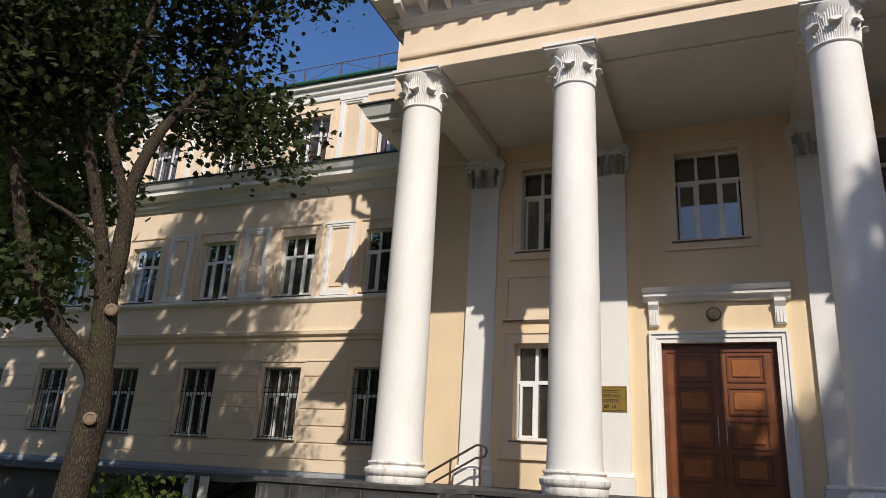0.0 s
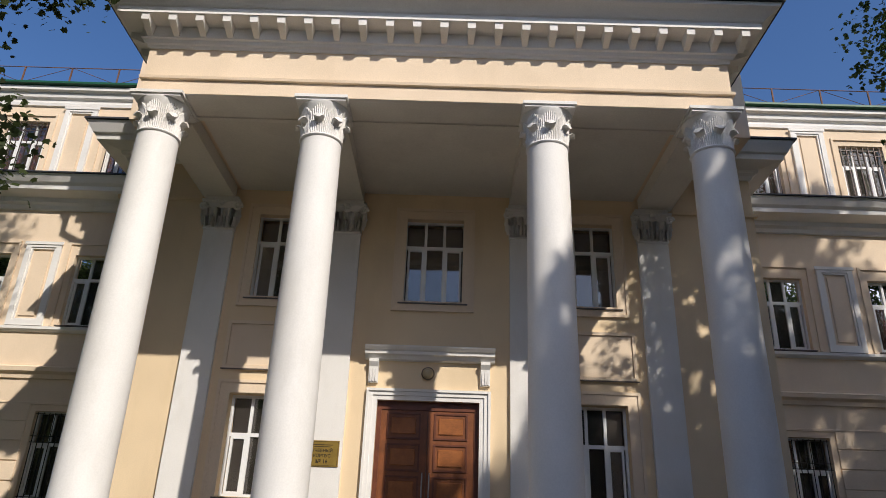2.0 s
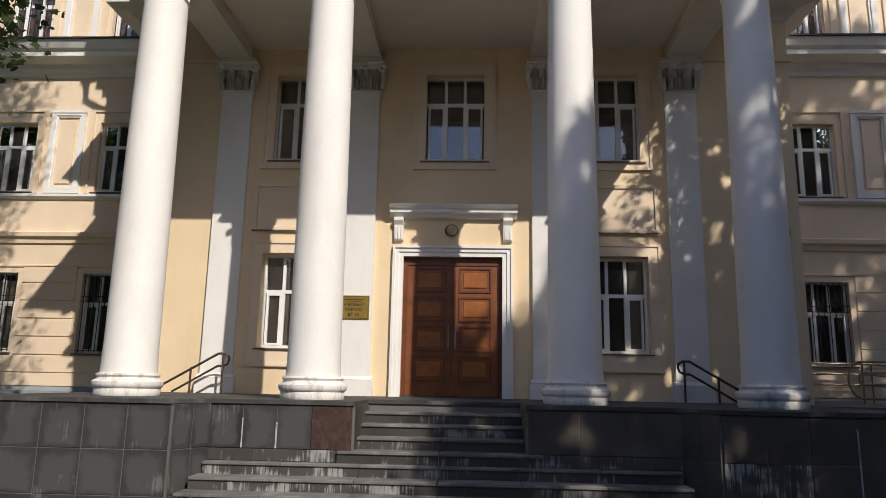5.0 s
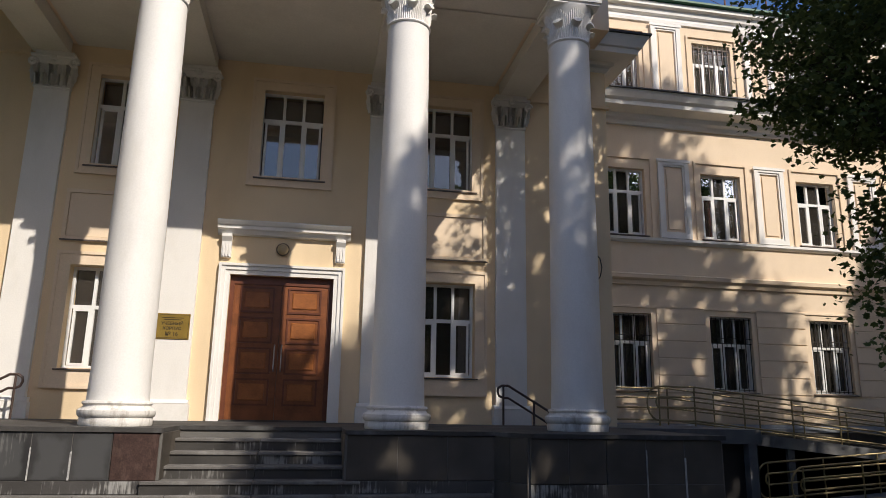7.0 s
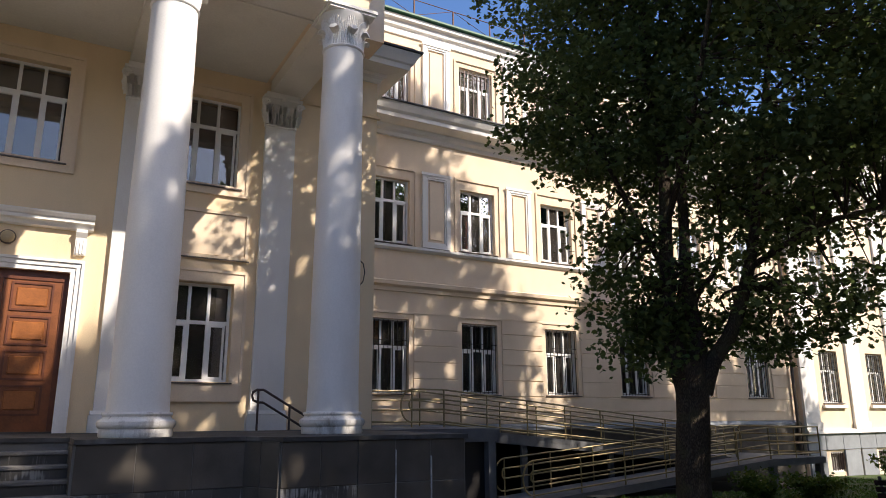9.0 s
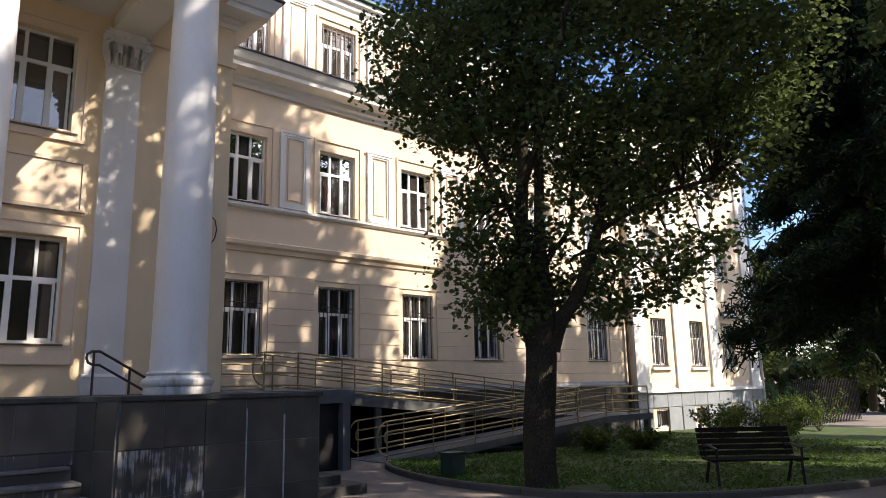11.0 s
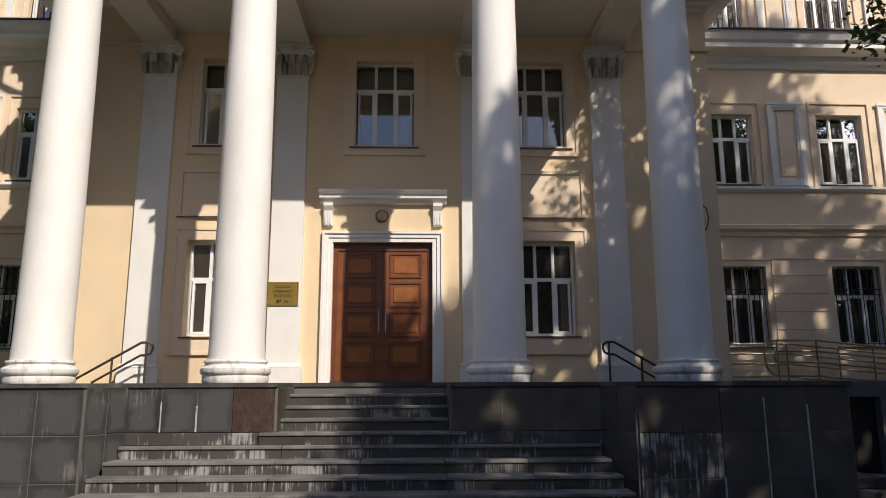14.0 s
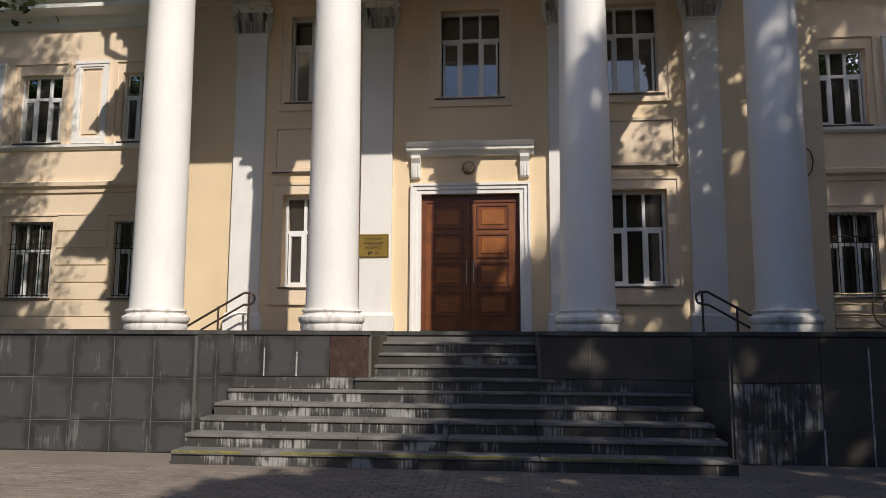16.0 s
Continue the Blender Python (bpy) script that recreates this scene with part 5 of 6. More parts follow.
_kr = curve_pts([(10.9, -0.75), (10.2, -1.6), (9.55, -3.2), (9.3, -4.9), (9.6, -6.9), (10.6, -8.1), (12.2, -8.9), (15, -9.6), (20, -10.2), (34, -11)])
lawn([(p.x, p.y) for p in _kr] + [(36, -11), (36, 2.3), (22.6, 2.3), (22.6, -0.75)], "shaded green lawn with thin grass under the trees")
_kl = curve_pts([(-7.5, 1.5), (-7.6, -2.0), (-7.5, -4.6), (-6.2, -5.9), (-5.2, -7.6), (-6.0, -9.6), (-10, -11), (-34, -12)])
lawn([(p.x, p.y) for p in _kl] + [(-34, 1.5)], "shaded green lawn beside the west wing")


def kerb(line):
    k = thing("kerb", "low weathered concrete kerb round the lawn", "kerb", kind="structure")
    acc = 0
    cur = [line[0]]
    segs = []
    for a, b in zip(line, line[1:]):
        cur.append(b)
        acc += (b - a).length
        if acc > 0.85:
            segs.append(cur)
            cur, acc = [b], 0
    for sgm in segs:
        bm = bmesh.new()
        rows = []
        for i, p in enumerate(sgm):
            d = (sgm[min(i + 1, len(sgm) - 1)] - sgm[max(0, i - 1)]).normalized()
            nrm = Vector((-d.y, d.x))
            z = ground_z(p.x, p.y)
            q = p + d * (0.006 if i == 0 else -0.006 if i == len(sgm) - 1 else 0)
            rows.append([bm.verts.new((q.x + nrm.x * o, q.y + nrm.y * o, z + h)) for o, h in ((-0.06, -0.1), (-0.06, 0.09), (-0.04, 0.115), (0.05, 0.115), (0.06, -0.1))])
        for a, b in zip(rows, rows[1:]):
            for i in range(5):
                bm.faces.new((a[i], a[(i + 1) % 5], b[(i + 1) % 5], b[i]))
        bm.faces.new(rows[0]); bm.faces.new(rows[-1])
        part("kerb_stone", bm, M_KERB, k)


kerb(_kr)
kerb(_kl)


# ---- plants ----
def inside(poly, x, y):
    c = False
    for i in range(len(poly)):
        (x1, y1), (x2, y2) = poly[i], poly[i - 1]
        if (y1 > y) != (y2 > y) and x < (x2 - x1) * (y - y1) / (y2 - y1) + x1:
            c = not c
    return c


def cards(name, centres, sizes, template, mat, rng, flat=0.6):
    """Many small leaves of one outline at the given centres, turned at random, as one mesh."""
    n, k = len(centres), len(template)
    nrm = rng.normal(size=(n, 3)) * (1 - flat) + np.array([0, 0, flat]) * rng.choice([1, 1, 1, -0.3], size=(n, 1))
    nrm /= np.linalg.norm(nrm, axis=1, keepdims=True)
    u = np.cross(nrm, rng.normal(size=(n, 3)))
    u /= np.linalg.norm(u, axis=1, keepdims=True)
    w = np.cross(nrm, u)
    tp = np.array(template)
    verts = centres[:, None, :] + sizes[:, None, None] * (tp[None, :, 0:1] * u[:, None, :] + tp[None, :, 1:2] * w[:, None, :] + tp[None, :, 2:3] * nrm[:, None, :])
    me = bpy.data.meshes.new(name)
    me.vertices.add(n * k)
    me.vertices.foreach_set("co", verts.reshape(-1).astype(np.float32))
    me.loops.add(n * k)
    me.loops.foreach_set("vertex_index", np.arange(n * k, dtype=np.int32))
    me.polygons.add(n)
    me.polygons.foreach_set("loop_start", np.arange(0, n * k, k, dtype=np.int32))
    me.polygons.foreach_set("loop_total", np.full(n, k, dtype=np.int32))
    me.update(calc_edges=True)
    me.materials.append(mat)
    return me


MAPLE = [(0, -0.45, 0), (0.46, -0.32, -0.07), (0.34, -0.02, 0), (0.52, 0.2, -0.08), (0.25, 0.23, 0), (0, 0.55, -0.1), (-0.25, 0.23, 0), (-0.52, 0.2, -0.08), (-0.34, -0.02, 0), (-0.46, -0.32, -0.07)]
OVAL = [(0, -0.5, 0), (0.33, 0.02, -0.03), (0, 0.5, -0.05), (-0.33, 0.02, -0.03)]


def bend(pts, k=5):
    return [Vector(p) for p in curve_pts([tuple(p) for p in pts], k)] if len(pts) > 1 else pts


def tree(label, limbs, radius, zlo, zhi, centre, seed, clumps, per, size, lean=None, outline=MAPLE, mat=M_LEAF, holes=0.42, group="maple trees", keep=None, boughs=(), spread=(0.38, 0.2), gap=0.55):
    """A tree: limbs are (points, r0, r1); the crown fills a radius that varies with height."""
    rng = np.random.default_rng(seed)
    rnd = random.Random(seed)
    base = limbs[0][0][0]
    tr = thing("tree", label, "tree", group)
    tips = []
    trunk = None
    for i, (pts, r0, r1) in enumerate(limbs):
        bm = tube(bmesh.new(), bend(pts), r0, 14 if i == 0 else 9, r1)
        for v in bm.verts:
            q = noise.noise(v.co * 3.0) * 0.12 * r0 + noise.noise(v.co * 9.0) * 0.06 * r0
            v.co.x += q
            v.co.y += q * 0.6
        o = part("trunk" if i == 0 else "limb", bm, M_BARK, tr, smooth=True)
        trunk = trunk or o
        if i:
            fine = bend(pts)
            tips += [(fine[k], r0 + (r1 - r0) * k / len(fine)) for k in range(len(fine) // 2, len(fine), 2)] + [(fine[-1], r1)]
    cs = []
    tries = 0
    while len(cs) < clumps and tries < clumps * 60:
        tries += 1
        z = rnd.uniform(zlo, zhi)
        a = rnd.uniform(0, 2 * math.pi)
        rr = radius(z) * math.sqrt(rnd.uniform(0.05, 1.0))
        p = Vector((centre[0] + rr * math.cos(a), centre[1] + rr * math.sin(a), z))
        if lean:
            p = lean(p, z, rr)
        if keep and not keep(p):
            continue
        if noise.noise(p * gap + Vector((seed * 3.1, 0, 0))) * 0.5 + 0.5 < holes:
            continue
        cs.append(p)
    for q in boughs:
        for i in range(4):
            cs.append(Vector(q) + Vector((rnd.gauss(0, 0.26), rnd.gauss(0, 0.26), rnd.gauss(0, 0.2))))
    # branches to the clumps
    tw = bmesh.new()
    for j, p in enumerate(cs):
        if j % 2 == 0:
            t, r = min(tips, key=lambda q: (q[0] - p).length)
            mid = t.lerp(p, 0.5) + Vector((rnd.uniform(-0.3, 0.3), rnd.uniform(-0.3, 0.3), 0.25))
            tube(tw, bend([t, mid, p], 3), min(r * 0.5, 0.035), 5, 0.006)
    tagged(part("twig_mass", tw, M_BARK, tr, smooth=True), kind="stuff")
    c = np.array([tuple(p) for p in cs])
    pts = np.repeat(c, per, axis=0) + np.clip(rng.normal(size=(len(c) * per, 3)), -1.6, 1.6) * np.array([spread[0], spread[0], spread[1]])
    # small gaps right through the foliage, by which flecks of sun reach the walls
    cross = pts[:, 0] * 0.838 + pts[:, 1] * 0.546
    rise = pts[:, 2] - 0.815 * (pts[:, 0] * 0.546 - pts[:, 1] * 0.838)
    thin = np.array([noise.noise(Vector((u * 3.3, w * 2.4, 3.7))) for u, w in zip(cross, rise)])
    pts = pts[thin < 0.27 + 0.22 * rng.random(len(pts))]
    sz = size * rng.uniform(0.65, 1.25, size=len(pts))
    cr = new("crown", cards("crown", pts, sz, outline, mat, rng))
    cr.parent = tr
    tagged(cr, kind="stuff")
    return tr, trunk


def prof(table):
    zs, rs = zip(*table)
    return lambda z: float(np.interp(z, zs, rs))



# west lawn tree: forked trunk, with sawn-off branch scars
_r = prof([(4.4, 0.5), (5.0, 0.6), (5.8, 0.9), (7.2, 1.45), (8.4, 2.1), (9.4, 2.7), (12.6, 2.9), (14.2, 2.7), (17, 3.2), (19, 2.7), (20.6, 0.6)])


def _wlean(p, z, rr):
    return p + Vector((-0.67, -0.74, 0)) * 0.9 * max(0.0, 1 - (z - 4.4) / 5.0) + Vector((-0.9, 0.1, 0)) * max(0.0, min(1.0, (z - 12.0) / 2.0))


def _wopen(p):
    """The inner crown is thin round the fork and between the limbs."""
    d = p - Vector((-6.75, -8.4, p.z))
    near, side = d.x * 0.76 - d.y * 0.64, d.x * 0.64 + d.y * 0.76
    if p.z < 7.2 and side > -0.7 and near > -0.35:
        return False
    if p.z < 6.2 and -0.4 < side < 1.3 or p.z < 7.6 and -0.4 < side < 1.0 and noise.noise(p * 1.2) < 0.1:
        return False
    if p.z < 8.8 and abs(side) < 0.85 and near > -0.5 - 0.5 * max(0.0, 6.6 - p.z):
        return False
    return not 11.5 < p.z < 16.2 or noise.noise(p * 0.9) > 0.02


_wl, _wt = tree("tall leafy maple with forked trunk on the lawn", [
    ([(-6.55, -8.25, -0.1), (-6.5, -8.2, 0.8), (-6.45, -8.14, 1.9), (-6.44, -8.12, 2.5), (-6.47, -8.16, 2.9), (-6.5, -8.2, 3.4), (-6.5, -8.2, 3.8)], 0.2, 0.12),
    ([(-6.46, -8.15, 2.6), (-6.55, -8.26, 2.85), (-6.7, -8.44, 3.05), (-6.89, -8.68, 3.43), (-7.09, -8.95, 4.06), (-7.21, -9.13, 4.7), (-7.34, -9.33, 5.6), (-7.6, -9.7, 7.5)], 0.115, 0.05),
    ([(-6.5, -8.21, 3.3), (-6.56, -8.27, 3.75), (-6.62, -8.34, 4.23), (-6.75, -8.5, 4.91), (-6.93, -8.72, 5.81), (-6.96, -8.77, 6.59), (-6.92, -8.72, 7.6), (-6.8, -8.6, 10.5)], 0.095, 0.045),
    ([(-6.5, -8.2, 3.6), (-6.48, -8.18, 4.34), (-6.5, -8.2, 4.89), (-6.43, -8.12, 5.49), (-6.27, -7.95, 6.08), (-6.05, -7.72, 6.7), (-5.5, -7.3, 8.4)], 0.115, 0.03),
    ([(-6.5, -8.2, 4.7), (-6.65, -8.37, 5.29), (-6.74, -8.49, 5.75), (-6.73, -8.4, 6.7), (-6.6, -8.0, 9.0)], 0.075, 0.035),
    ([(-6.62, -8.34, 4.15), (-6.84, -8.61, 4.47), (-7.06, -8.9, 4.63), (-7.3, -9.2, 4.9)], 0.04, 0.02),
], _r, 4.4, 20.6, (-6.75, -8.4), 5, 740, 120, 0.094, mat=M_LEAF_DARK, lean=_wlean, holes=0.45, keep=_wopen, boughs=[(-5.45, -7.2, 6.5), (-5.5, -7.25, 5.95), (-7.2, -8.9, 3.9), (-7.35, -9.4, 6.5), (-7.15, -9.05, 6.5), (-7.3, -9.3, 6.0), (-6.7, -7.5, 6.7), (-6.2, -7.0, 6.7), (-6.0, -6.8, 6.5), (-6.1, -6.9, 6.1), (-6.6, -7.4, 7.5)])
for _z, _a in ((3.42, 0.55), (2.2, 0.6)):
    _p = Vector((-6.43, -8.1, _z)) + Vector((math.sin(_a), -math.cos(_a), 0)) * 0.2
    _o = part("branch_scar", lathe(bmesh.new(), [(0.075, -0.05), (0.07, 0.02), (0.045, 0.03), (0.04, 0.022)], 14), M_CUT, _wl, "pale sawn branch scar")
    _o.matrix_basis = Matrix.Translation(_p) @ Vector((math.sin(_a), -math.cos(_a), 0)).to_track_quat("Z", "Y").to_matrix().to_4x4()

# east lawn tree
# two lobes: one towards the building, one hanging out over the lawn (height, offset, radius)
_lobe_a = [(2.8, 0.1, 0.4), (4, 0.2, 0.75), (5, 0.3, 0.9), (5.8, 0.4, 0.9), (6.3, 0.7, 1.2), (6.8, 1.0, 1.5), (7.8, 1.33, 1.8), (9, 1.33, 1.95), (10.8, 1.33, 2.1), (12.2, 1.33, 2.05), (13.2, 1.2, 1.8), (14.5, 0.8, 1.2), (15.5, 0.5, 0.4)]
_lobe_b = [(2.8, 1.5, 0.45), (3.3, 1.5, 0.95), (4, 1.6, 1.35), (5, 1.8, 2.0), (6.5, 2.1, 2.4), (8, 2.4, 2.7), (9.5, 2.8, 2.9), (11, 3.0, 2.9), (12.5, 3.0, 2.5), (13.8, 2.8, 1.6)]
_lobes = [(Vector((-0.225, 0.974, 0)), prof([(z, o) for z, o, r in _lobe_a]), prof([(z, r) for z, o, r in _lobe_a])),
          (Vector((0.653, -0.758, 0)), prof([(z, o) for z, o, r in _lobe_b]), prof([(z, r) for z, o, r in _lobe_b]))]


def _elean(p, z, rr):
    """From a unit disc into one of the two lobes."""
    way, off, rad = _lobes[0 if z > 13.8 or int(p.x * 997) % 3 == 0 else 1]
    c = Vector((10.0, -6.2, 0))
    d = Vector((p.x, p.y, 0)) - c
    q = c + way * off(z) + d * rad(z)
    return Vector((q.x, q.y, z))


def _eopen(p):
    """The space between the lower limbs is open."""
    q = (p.x - 10.0) * 0.653 - (p.y + 6.2) * 0.758
    if p.z < 5.5 and -0.4 < q < 1.3:
        return noise.noise(p * 1.3) > 0.2
    if p.z < 5.4 and noise.noise(p * 1.2) < -0.15:
        return False
    return p.z > 3.0 or q > 1.2


tree("broad leafy maple with dark trunk on the lawn", [
    ([(9.94, -6.14, -0.15), (9.93, -6.14, 0.9), (9.98, -6.2, 1.83), (10.0, -6.24, 2.75)], 0.275, 0.26),
    ([(9.95, -6.16, 2.3), (9.86, -6.07, 2.9), (9.81, -6.01, 3.45), (9.84, -6.05, 4.74), (9.89, -6.1, 6.29), (9.77, -5.98, 8.06), (9.9, -6.0, 12.0)], 0.19, 0.05),
    ([(10.05, -6.3, 2.3), (10.09, -6.33, 2.9), (10.06, -6.3, 3.42), (10.03, -6.27, 4.21), (10.06, -6.3, 5.4), (10.3, -6.2, 8.5), (10.4, -6.0, 11.0)], 0.16, 0.05),
    ([(10.1, -6.36, 2.25), (10.22, -6.5, 2.75), (10.41, -6.74, 3.19), (10.58, -6.97, 3.93), (10.71, -7.14, 4.78), (10.83, -7.32, 6.04), (11.2, -7.6, 8.5)], 0.15, 0.05),
    ([(10.05, -6.3, 3.6), (10.16, -6.43, 3.95), (10.29, -6.59, 4.17), (10.4, -6.73, 4.6), (10.5, -6.7, 5.6)], 0.06, 0.03),
    ([(9.84, -6.05, 4.2), (9.45, -5.6, 5.6), (8.9, -5.2, 7.2)], 0.06, 0.03),
    ([(10.6, -7.0, 4.2), (11.2, -7.9, 4.8), (11.7, -8.7, 5.0)], 0.06, 0.03),
    ([(9.85, -6.05, 5.0), (9.4, -7.2, 6.5), (9.0, -8.2, 8.5)], 0.06, 0.03),
], lambda z: 1.0, 2.7, 15.3, (10.0, -6.2), 11, 1420, 84, 0.1, lean=_elean, keep=_eopen, holes=0.38, spread=(0.36, 0.16), gap=0.6, boughs=[(9.4, -5.6, 4.7), (9.3, -5.5, 3.7), (9.15, -5.35, 4.4), (9.55, -5.75, 3.2), (9.25, -5.45, 5.3), (11.1, -7.8, 3.0), (11.3, -8.1, 3.3), (11.6, -8.7, 4.0), (10.9, -7.4, 3.9), (9.7, -5.95, 2.95), (8.2, -4.5, 7.0)])


def plain_tree(x, y, h, r, z0, seed, label, clumps=330, per=44, size=0.3, group="park trees", table=None, holes=0.42):
    rp = prof(table or [(z0, r * 0.35), (z0 + 0.18 * (h - z0), r * 0.85), (z0 + 0.5 * (h - z0), r), (z0 + 0.8 * (h - z0), r * 0.75), (h, 0.3)])
    return tree(label, [
        ([(x, y, -0.3), (x + 0.05, y, 1.5), (x - 0.05, y + 0.05, z0)], 0.26, 0.2),
        ([(x, y, z0 - 0.2), (x + 0.2, y + 0.1, z0 + 2), (x, y, h * 0.75)], 0.18, 0.05),
        ([(x, y, z0 - 0.3), (x + 0.9, y + 0.6, z0 + 1.6), (x + 1.6, y + 1.2, z0 + 3.6)], 0.1, 0.04),
        ([(x, y, z0 - 0.1), (x - 0.9, y - 0.6, z0 + 1.8), (x - 1.7, y - 1.0, z0 + 3.8)], 0.1, 0.04),
    ], rp, z0, h, (x, y), seed, clumps, per, size, outline=OVAL, group=group, holes=holes)


# trees round the forecourt; the unseen ones are added to cast shade
plain_tree(11.2, -16.6, 18.7, 4.4, 4.6, 21, "leafy shade tree beside the forecourt", 560, 60, 0.25, table=[(4.6, 1.5), (6, 4.4), (11.5, 4.4), (13.4, 3.0), (15.1, 1.9), (17.2, 0.95), (18.7, 0.15)], holes=0.36)
plain_tree(13.2, -16.3, 20.4, 3.0, 6.0, 44, "tall narrow leafy tree beside the forecourt", 220, 54, 0.2, table=[(6, 1.6), (12, 2.6), (15.5, 2.3), (17.8, 1.7), (19.3, 1.0), (20.4, 0.2)], holes=0.45)
plain_tree(19.4, -17.4, 14.0, 3.6, 4.4, 37, "dense leafy tree at the edge of the lawn", 560, 60, 0.28, holes=0.32)
plain_tree(8.8, -20.2, 13.2, 4.0, 4.4, 36, "dense leafy tree at the edge of the forecourt", 620, 64, 0.28, table=[(4.4, 2.0), (6, 3.8), (11, 3.8), (12.4, 2.6), (13.2, 0.6)], holes=0.3)
plain_tree(18.2, -11.6, 24.6, 2.6, 7.5, 22, "tall leafy tree beyond the lawn", 520, 58, 0.2, holes=0.43, table=[(7.5, 0.9), (10, 2.2), (16, 3.0), (18.6, 3.0), (19.8, 1.9), (21, 1.8), (23, 1.9), (24.6, 0.4)])
plain_tree(20.8, -11.5, 19.6, 2.3, 7.0, 30, "leafy tree behind the lawn bench", 330, 58, 0.2, holes=0.47)
plain_tree(26.8, -12.2, 20.2, 1.9, 6.0, 23, "leafy tree at the lawn's far end", 330, 58, 0.22, holes=0.47)
plain_tree(32.0, -11.0, 18.6, 3.0, 5.0, 46, "leafy tree on the far side of the lawn", 400, 58, 0.22, holes=0.44)
plain_tree(41.0, -5.0, 18.0, 3.2, 3.5, 41, "leafy tree beside the end pavilion", 380, 58, 0.22, holes=0.45)
plain_tree(-15.6, -5.4, 17.0, 3.3, 4.0, 24, "tall leafy tree on the west lawn", 420, 60, 0.24)
plain_tree(-11.2, -6.6, 17.0, 2.3, 4.2, 35, "leafy tree behind the forked maple", 300, 60, 0.2)
plain_tree(-21.5, -5.0, 16.0, 3.3, 3.6, 34, "tall leafy tree further along the west lawn", 380, 60, 0.24)
# three more unseen trees, put in for the windows to reflect
plain_tree(-14.0, -30.0, 13.0, 4.5, 3.0, 25, "leafy tree across the forecourt", 260, 40, 0.36)
plain_tree(1.5, -33.0, 14.0, 5.0, 3.0, 26, "leafy tree across the forecourt", 260, 40, 0.36)
plain_tree(14.0, -30.0, 14.0, 4.6, 3.0, 27, "leafy tree across the forecourt", 260, 40, 0.36)
plain_tree(43.0, 6.0, 10.0, 2.6, 2.0, 28, "slim pale poplar beyond the pavilion", 200, 50, 0.3)
plain_tree(48.0, 1.0, 8.0, 3.6, 1.2, 29, "leafy tree beyond the fence", 220, 50, 0.3)


# woods round the park, behind the forecourt; unseen, added for the panes to reflect
_rng = np.random.default_rng(70)
_n = 52000
_x = _rng.uniform(-75, 75, _n)
_top = 12.5 + 2.2 * np.sin(_x * 0.31) + 1.5 * np.sin(_x * 0.83 + 1)
_z = _top * _rng.random(_n) ** 0.8
_y = -40 - _rng.uniform(0, 5, _n) - 0.004 * _x ** 2 * 0 + 0.6 * np.sin(_x * 1.7)
_o = new("park_woods", cards("park_woods", np.stack([_x, _y, _z], 1), 1.0 * _rng.uniform(0.6, 1.4, _n), OVAL, M_LEAF, _rng, 0.3))
tagged(_o, "dense green park trees across the forecourt", "woods", kind="stuff")


# far trees share the shade-darkened leaf colour
_n = 9000
_y = _rng.uniform(-30, 34, _n)
_z = (5.6 + 1.2 * np.sin(_y * 0.5) + 0.8 * np.sin(_y * 1.3 + 2)) * _rng.random(_n) ** 0.8 - 1.2
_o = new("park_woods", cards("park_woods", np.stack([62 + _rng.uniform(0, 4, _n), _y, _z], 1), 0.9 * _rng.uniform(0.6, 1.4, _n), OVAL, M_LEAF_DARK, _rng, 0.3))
tagged(_o, "low dark trees far beyond the end pavilion", "woods", kind="stuff")


def spruce(x, y, h, r, seed, label):
    rng = np.random.default_rng(seed)
    rnd = random.Random(seed)
    s = thing("spruce", label, "tree", "spruces")
    part("trunk", tube(bmesh.new(), [(x, y, -0.6), (x, y, h * 0.5), (x, y, h)], 0.22, 10, 0.02), M_BARK, s, smooth=True)
    tw = bmesh.new()
    cs = []
    z = 3.6
    while z < h - 0.4:
        L = r * (1 - z / h) ** 0.8
        for k in range(10):
            a = rnd.uniform(0, 6.28)
            d = Vector((math.cos(a), math.sin(a), 0))
            p0 = Vector((x, y, z))
            p1 = p0 + d * L * 0.5 + Vector((0, 0, -0.1 * L))
            p2 = p0 + d * L + Vector((0, 0, -0.32 * L))
            tube(tw, [p0, p1, p2], 0.03, 4, 0.006)
            for i in range(max(3, int(L * 7))):
                t = rnd.uniform(0.15, 1)
                q = p0.lerp(p1, t * 2) if t < 0.5 else p1.lerp(p2, t * 2 - 1)
                cs.append(q)
        z += 0.38
    tagged(part("twig_mass", tw, M_BARK, s), kind="stuff")
    c = np.repeat(np.array([tuple(q) for q in cs]), 18, axis=0)
    c = c + rng.normal(size=c.shape) * np.array([0.16, 0.16, 0.14]) + np.array([0, 0, -0.1])
    o = new("needles", cards("needles", c, 0.3 * rng.uniform(0.6, 1.3, size=len(c)), [(-0.09, -0.5, 0), (0.09, -0.5, 0), (0.05, 0.5, 0), (-0.05, 0.5, 0)], M_NEEDLE, rng, 0.35))
    o.parent = s
    tagged(o, kind="stuff")


spruce(23.2, -7.6, 17.5, 5.4, 31, "dark drooping spruce on the lawn")


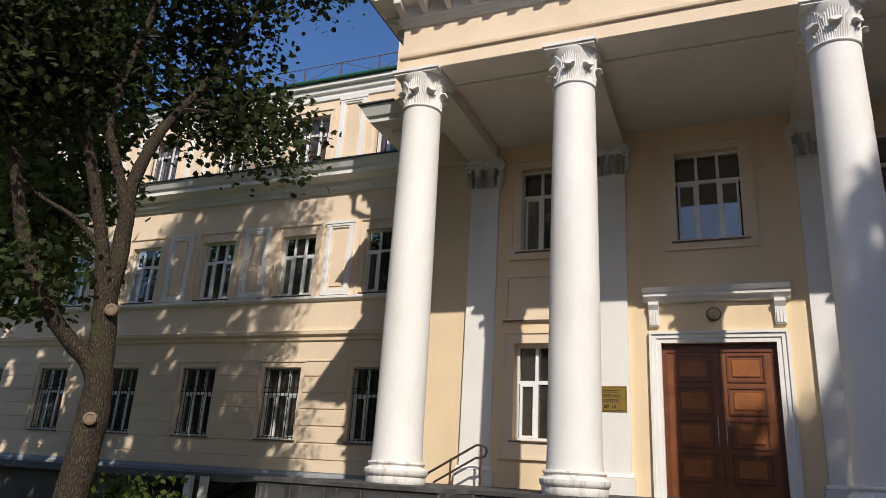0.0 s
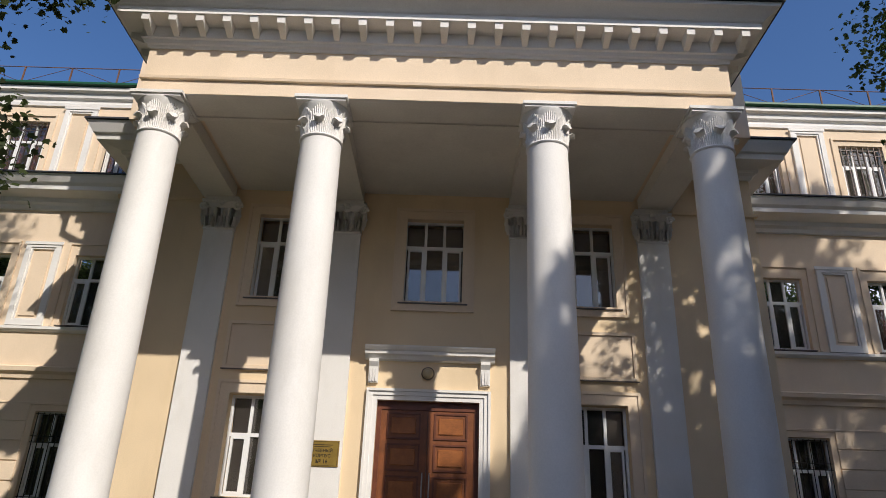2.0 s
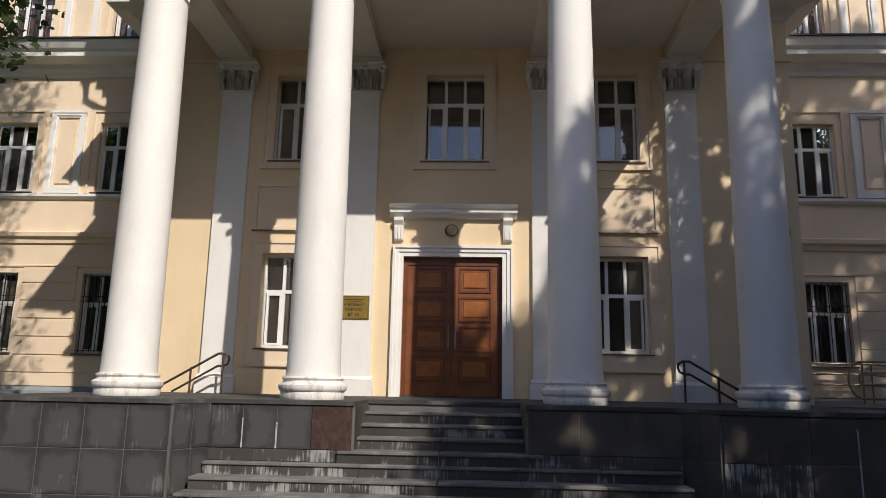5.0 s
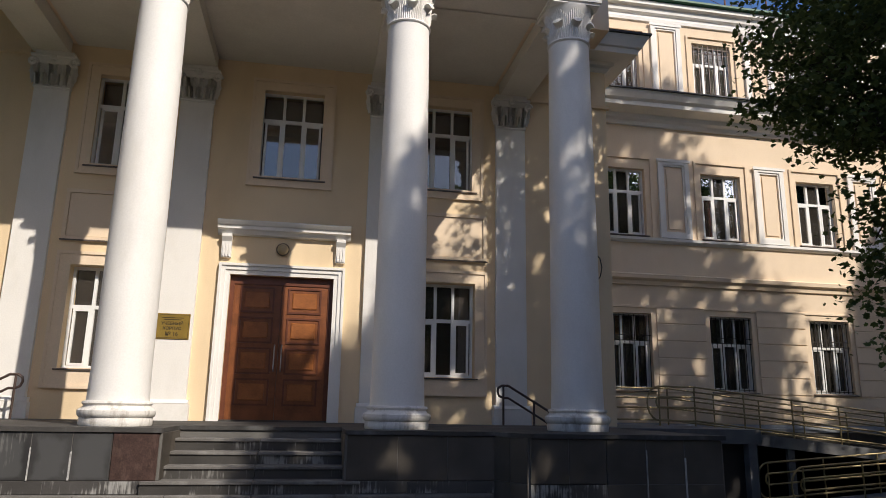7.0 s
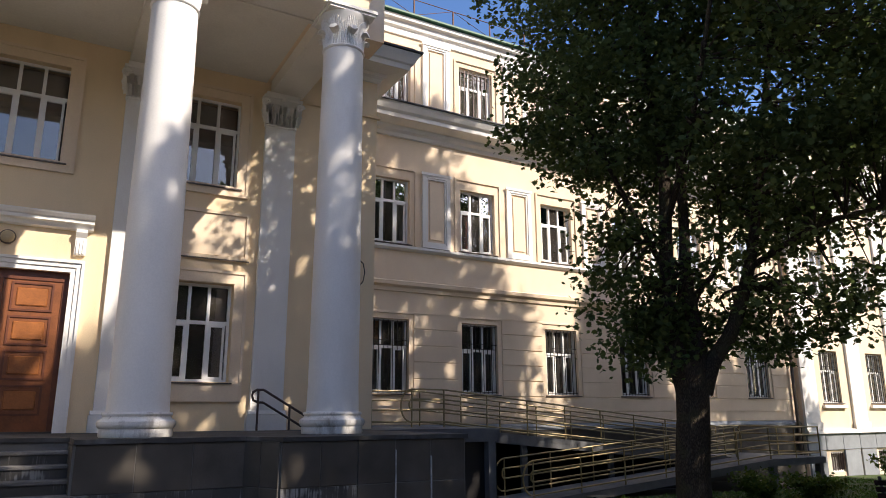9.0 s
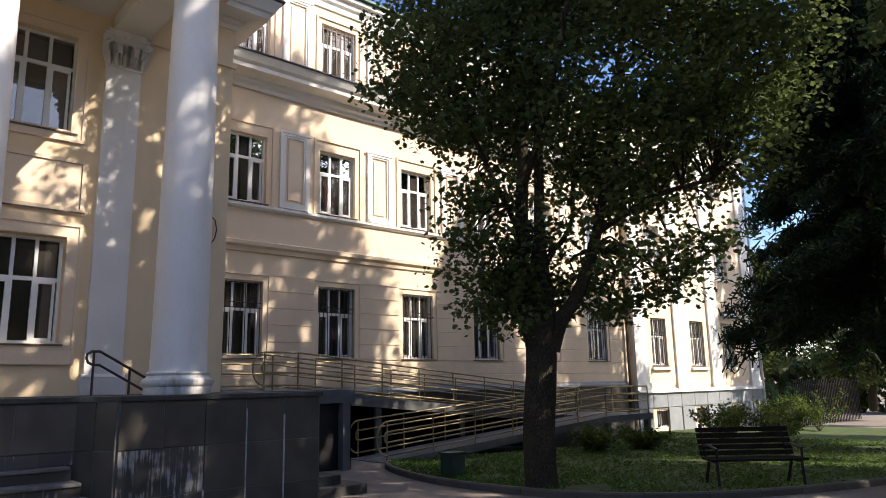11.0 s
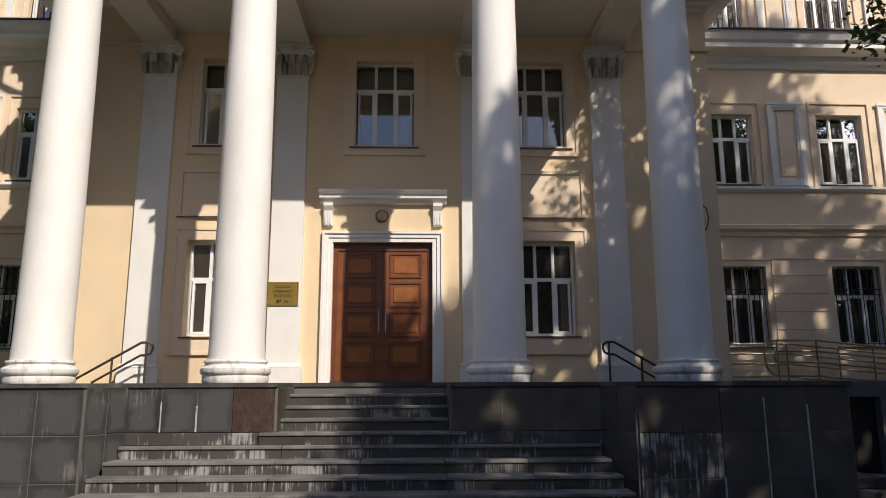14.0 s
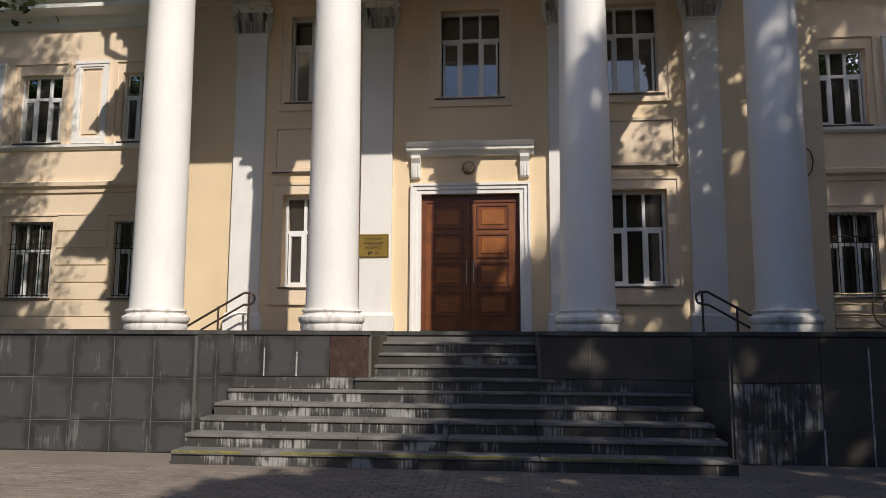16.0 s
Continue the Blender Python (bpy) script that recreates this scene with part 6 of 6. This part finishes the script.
def shrub(x, y, w, h, seed, label, mat=M_BUSH, n=700):
    rng = np.random.default_rng(seed)
    s = thing("shrub", label, "shrub", "shrubs", at=(x, y, ground_z(x, y) + 0.06))
    bm = bmesh.new()
    c = []
    for i in range(14):
        a = rng.uniform(0, 6.28)
        q = Vector((math.cos(a) * w * rng.uniform(0.2, 0.5), math.sin(a) * w * rng.uniform(0.2, 0.5), h * rng.uniform(0.6, 1.0)))
        tube(bm, [(0, 0, -0.05), q * 0.5 + Vector((0, 0, 0.1)), q], 0.012, 5, 0.004)
        for k in range(n // 14):
            t = rng.uniform(0.3, 1.05)
            c.append(np.array(q) * t + rng.normal(size=3) * 0.09)
    tagged(part("stem_mass", bm, M_BARK, s), kind="stuff")
    o = new("foliage", cards("foliage", np.array(c), 0.11 * rng.uniform(0.6, 1.4, size=len(c)), OVAL, mat, rng, 0.5))
    o.parent = s
    tagged(o, kind="stuff")


for _i, (_x, _y, _w, _h) in enumerate(((-7.2, -6.4, 1.2, 1.5), (-8.1, -6.0, 1.3, 1.35), (16.6, -2.4, 1.5, 0.6), (18.4, -2.6, 1.5, 0.55), (23.5, -2.2, 2.0, 1.0), (25.2, -1.6, 2.0, 1.1), (27.4, -2.2, 2.2, 1.2), (24.6, -3.6, 2.2, 0.9), (29.5, -1.5, 2.4, 1.4), (32, -2, 2.6, 1.6))):
    shrub(_x, _y, _w, _h, 40 + _i, "bright green low garden shrub on the lawn", n=1100)

for _i, (_x, _y, _w, _h) in enumerate(((39.5, 3.0, 3.6, 2.0), (42.6, 3.4, 3.8, 2.3), (46.0, 3.2, 3.8, 2.0))):
    shrub(_x, _y, _w, _h, 60 + _i, "dark overgrown hedge behind the iron fence", mat=M_NEEDLE, n=1800)

# grass blades
_rng = np.random.default_rng(7)
_poly = [(p.x, p.y) for p in _kr] + [(36, -11), (36, 2.3), (22.6, 2.3), (22.6, -0.75)]
_c = []
while len(_c) < 26000:
    _x = 9.3 + 17 * _rng.random() ** 1.6
    _y = _rng.uniform(-10.6, 2.0)
    if inside(_poly, _x, _y) and noise.noise(Vector((_x * 0.8, _y * 0.8, 0))) > -0.35:
        _c.append((_x, _y, ground_z(_x, _y) + 0.085))
_g = new("grass", cards("grass", np.array(_c), 0.11 * _rng.uniform(0.5, 1.3, size=len(_c)), [(-0.1, -0.5, 0), (0.1, -0.5, 0), (0.02, 0.5, 0.15)], M_GRASS, _rng, 0.15))
tagged(_g, "short uneven lawn grass with leaf litter", "grass", kind="stuff")

# ---- bench, bin, fence ----
bench = thing("park_bench", "dark brown slatted park bench on the lawn edge", "bench", at=(12.95, -8.2, -0.05), rz=-42)
for _i in range(5):
    part("seat_slat", cuboid(-0.8, 0.8, -0.02 - 0.1 * _i - 0.08, -0.02 - 0.1 * _i, 0.42, 0.455, 0.006), M_BENCH, bench)
for _i in range(5):
    _o = part("back_slat", cuboid(-0.8, 0.8, 0, 0.03, 0, 0.075, 0.006), M_BENCH, bench)
    _o.matrix_basis = pose(0, 0.02 + 0.035 * _i, 0.48 + 0.095 * _i, -18, 0, 0)
for _s in (-0.7, 0.7):
    part("leg", tube(bmesh.new(), [(_s, -0.5, 0), (_s, -0.46, 0.4), (_s, -0.1, 0.4), (_s, 0.05, 0.45), (_s, 0.24, 0.98)], 0.028, 6), M_IRON, bench, "cast iron bench leg", True)
    part("leg", tube(bmesh.new(), [(_s, -0.1, 0.4), (_s, 0.12, 0.0)], 0.028, 6), M_IRON, bench, smooth=True)
    part("armrest", tube(bmesh.new(), [(_s, -0.46, 0.4), (_s, -0.5, 0.62), (_s, -0.05, 0.66), (_s, 0.1, 0.62)], 0.022, 6), M_IRON, bench, smooth=True)
trash = thing("litter_bin", "dark green metal litter bin on the lawn", "bin", at=(9.95, -3.95, 0.02))
part("body", cuboid(-0.17, 0.17, -0.17, 0.17, 0.04, 0.42, 0.015), M_BIN, trash)
part("rim", frame_box(bmesh.new(), -0.19, 0.19, 0.40, 0.44, 0.01, -0.19, 0.19), M_BIN, trash)
fence = thing("iron_fence", "black iron fence beyond the pavilion", "fence")
for _i in range(40):
    _x = 37.2 + 0.22 * _i
    part("bar", cuboid(_x - 0.02, _x + 0.02, 1.0, 1.04, -0.7, 1.6), M_IRON, fence)
for _z in (-0.3, 1.3):
    part("rail", cuboid(37.1, 46.2, 1.041, 1.07, _z, _z + 0.05), M_IRON, fence)

# ---- pavers in front of the steps ----
paving = thing("forecourt_paving", "weathered grey concrete pavers before the steps", "paving", kind="structure")
_pm = mesh_of("paver", cuboid(-0.096, 0.096, -0.046, 0.046, -0.03, 0.02, 0.006), M_PAVER)
_far = []
_cnt = 0
for _r in range(60):
    _y = -6.0 - 0.1 * _r
    for _i in range(60):
        _x = -6.0 + 0.2 * _i + (0.1 if _r % 2 else 0)
        _z = random.uniform(-0.003, 0.003)
        if _cnt < 300 and -2.5 < _x < 2.6 and _y > -7.3:
            _o = new("paver", _pm)
            _o.parent = paving
            _o.matrix_basis = pose(_x, _y, _z)
            _cnt += 1
        else:
            _far.append((_x, _y, _z))
_v, _f = [], []
for _x, _y, _z in _far:
    _b = len(_v)
    for _dz, _e in ((-0.03, 0.0), (0.015, 0.0), (0.02, 0.006)):
        _v += [(_x + _sx2 * (0.096 - _e), _y + _sy2 * (0.046 - _e), _z + _dz) for _sx2, _sy2 in ((-1, -1), (1, -1), (1, 1), (-1, 1))]
    for _l in (0, 4):
        _f += [tuple(_b + _l + i for i in (k, (k + 1) % 4, (k + 1) % 4 + 4, k + 4)) for k in range(4)]
    _f.append((_b + 8, _b + 9, _b + 10, _b + 11))
_me = bpy.data.meshes.new("paver_field")
_me.from_pydata(_v, [], _f)
_me.materials.append(M_PAVER2)
_o = new("paver_field", _me)
_o.parent = paving
tagged(_o, kind="stuff")


# orange blind behind a ground floor window
_bl = thing("window_blind", "half-drawn orange fabric blind behind a barred window", "blind", at=(BAYS[0], WY + 0.3, G0))
part("fabric", cuboid(-0.52, -0.06, 0.0, 0.012, 1.42, 1.94), M_ORANGE, _bl)
part("bottom_rail", cuboid(-0.525, -0.055, -0.004, 0.016, 1.39, 1.418), M_BROWNCURT, _bl)
part("cord", cuboid(-0.3, -0.296, 0.004, 0.008, 0.9, 1.388), M_BROWNCURT, _bl)
part("head_rail", cuboid(-0.56, 0.56, -0.01, 0.02, 1.942, 1.99), M_PVC, _bl)
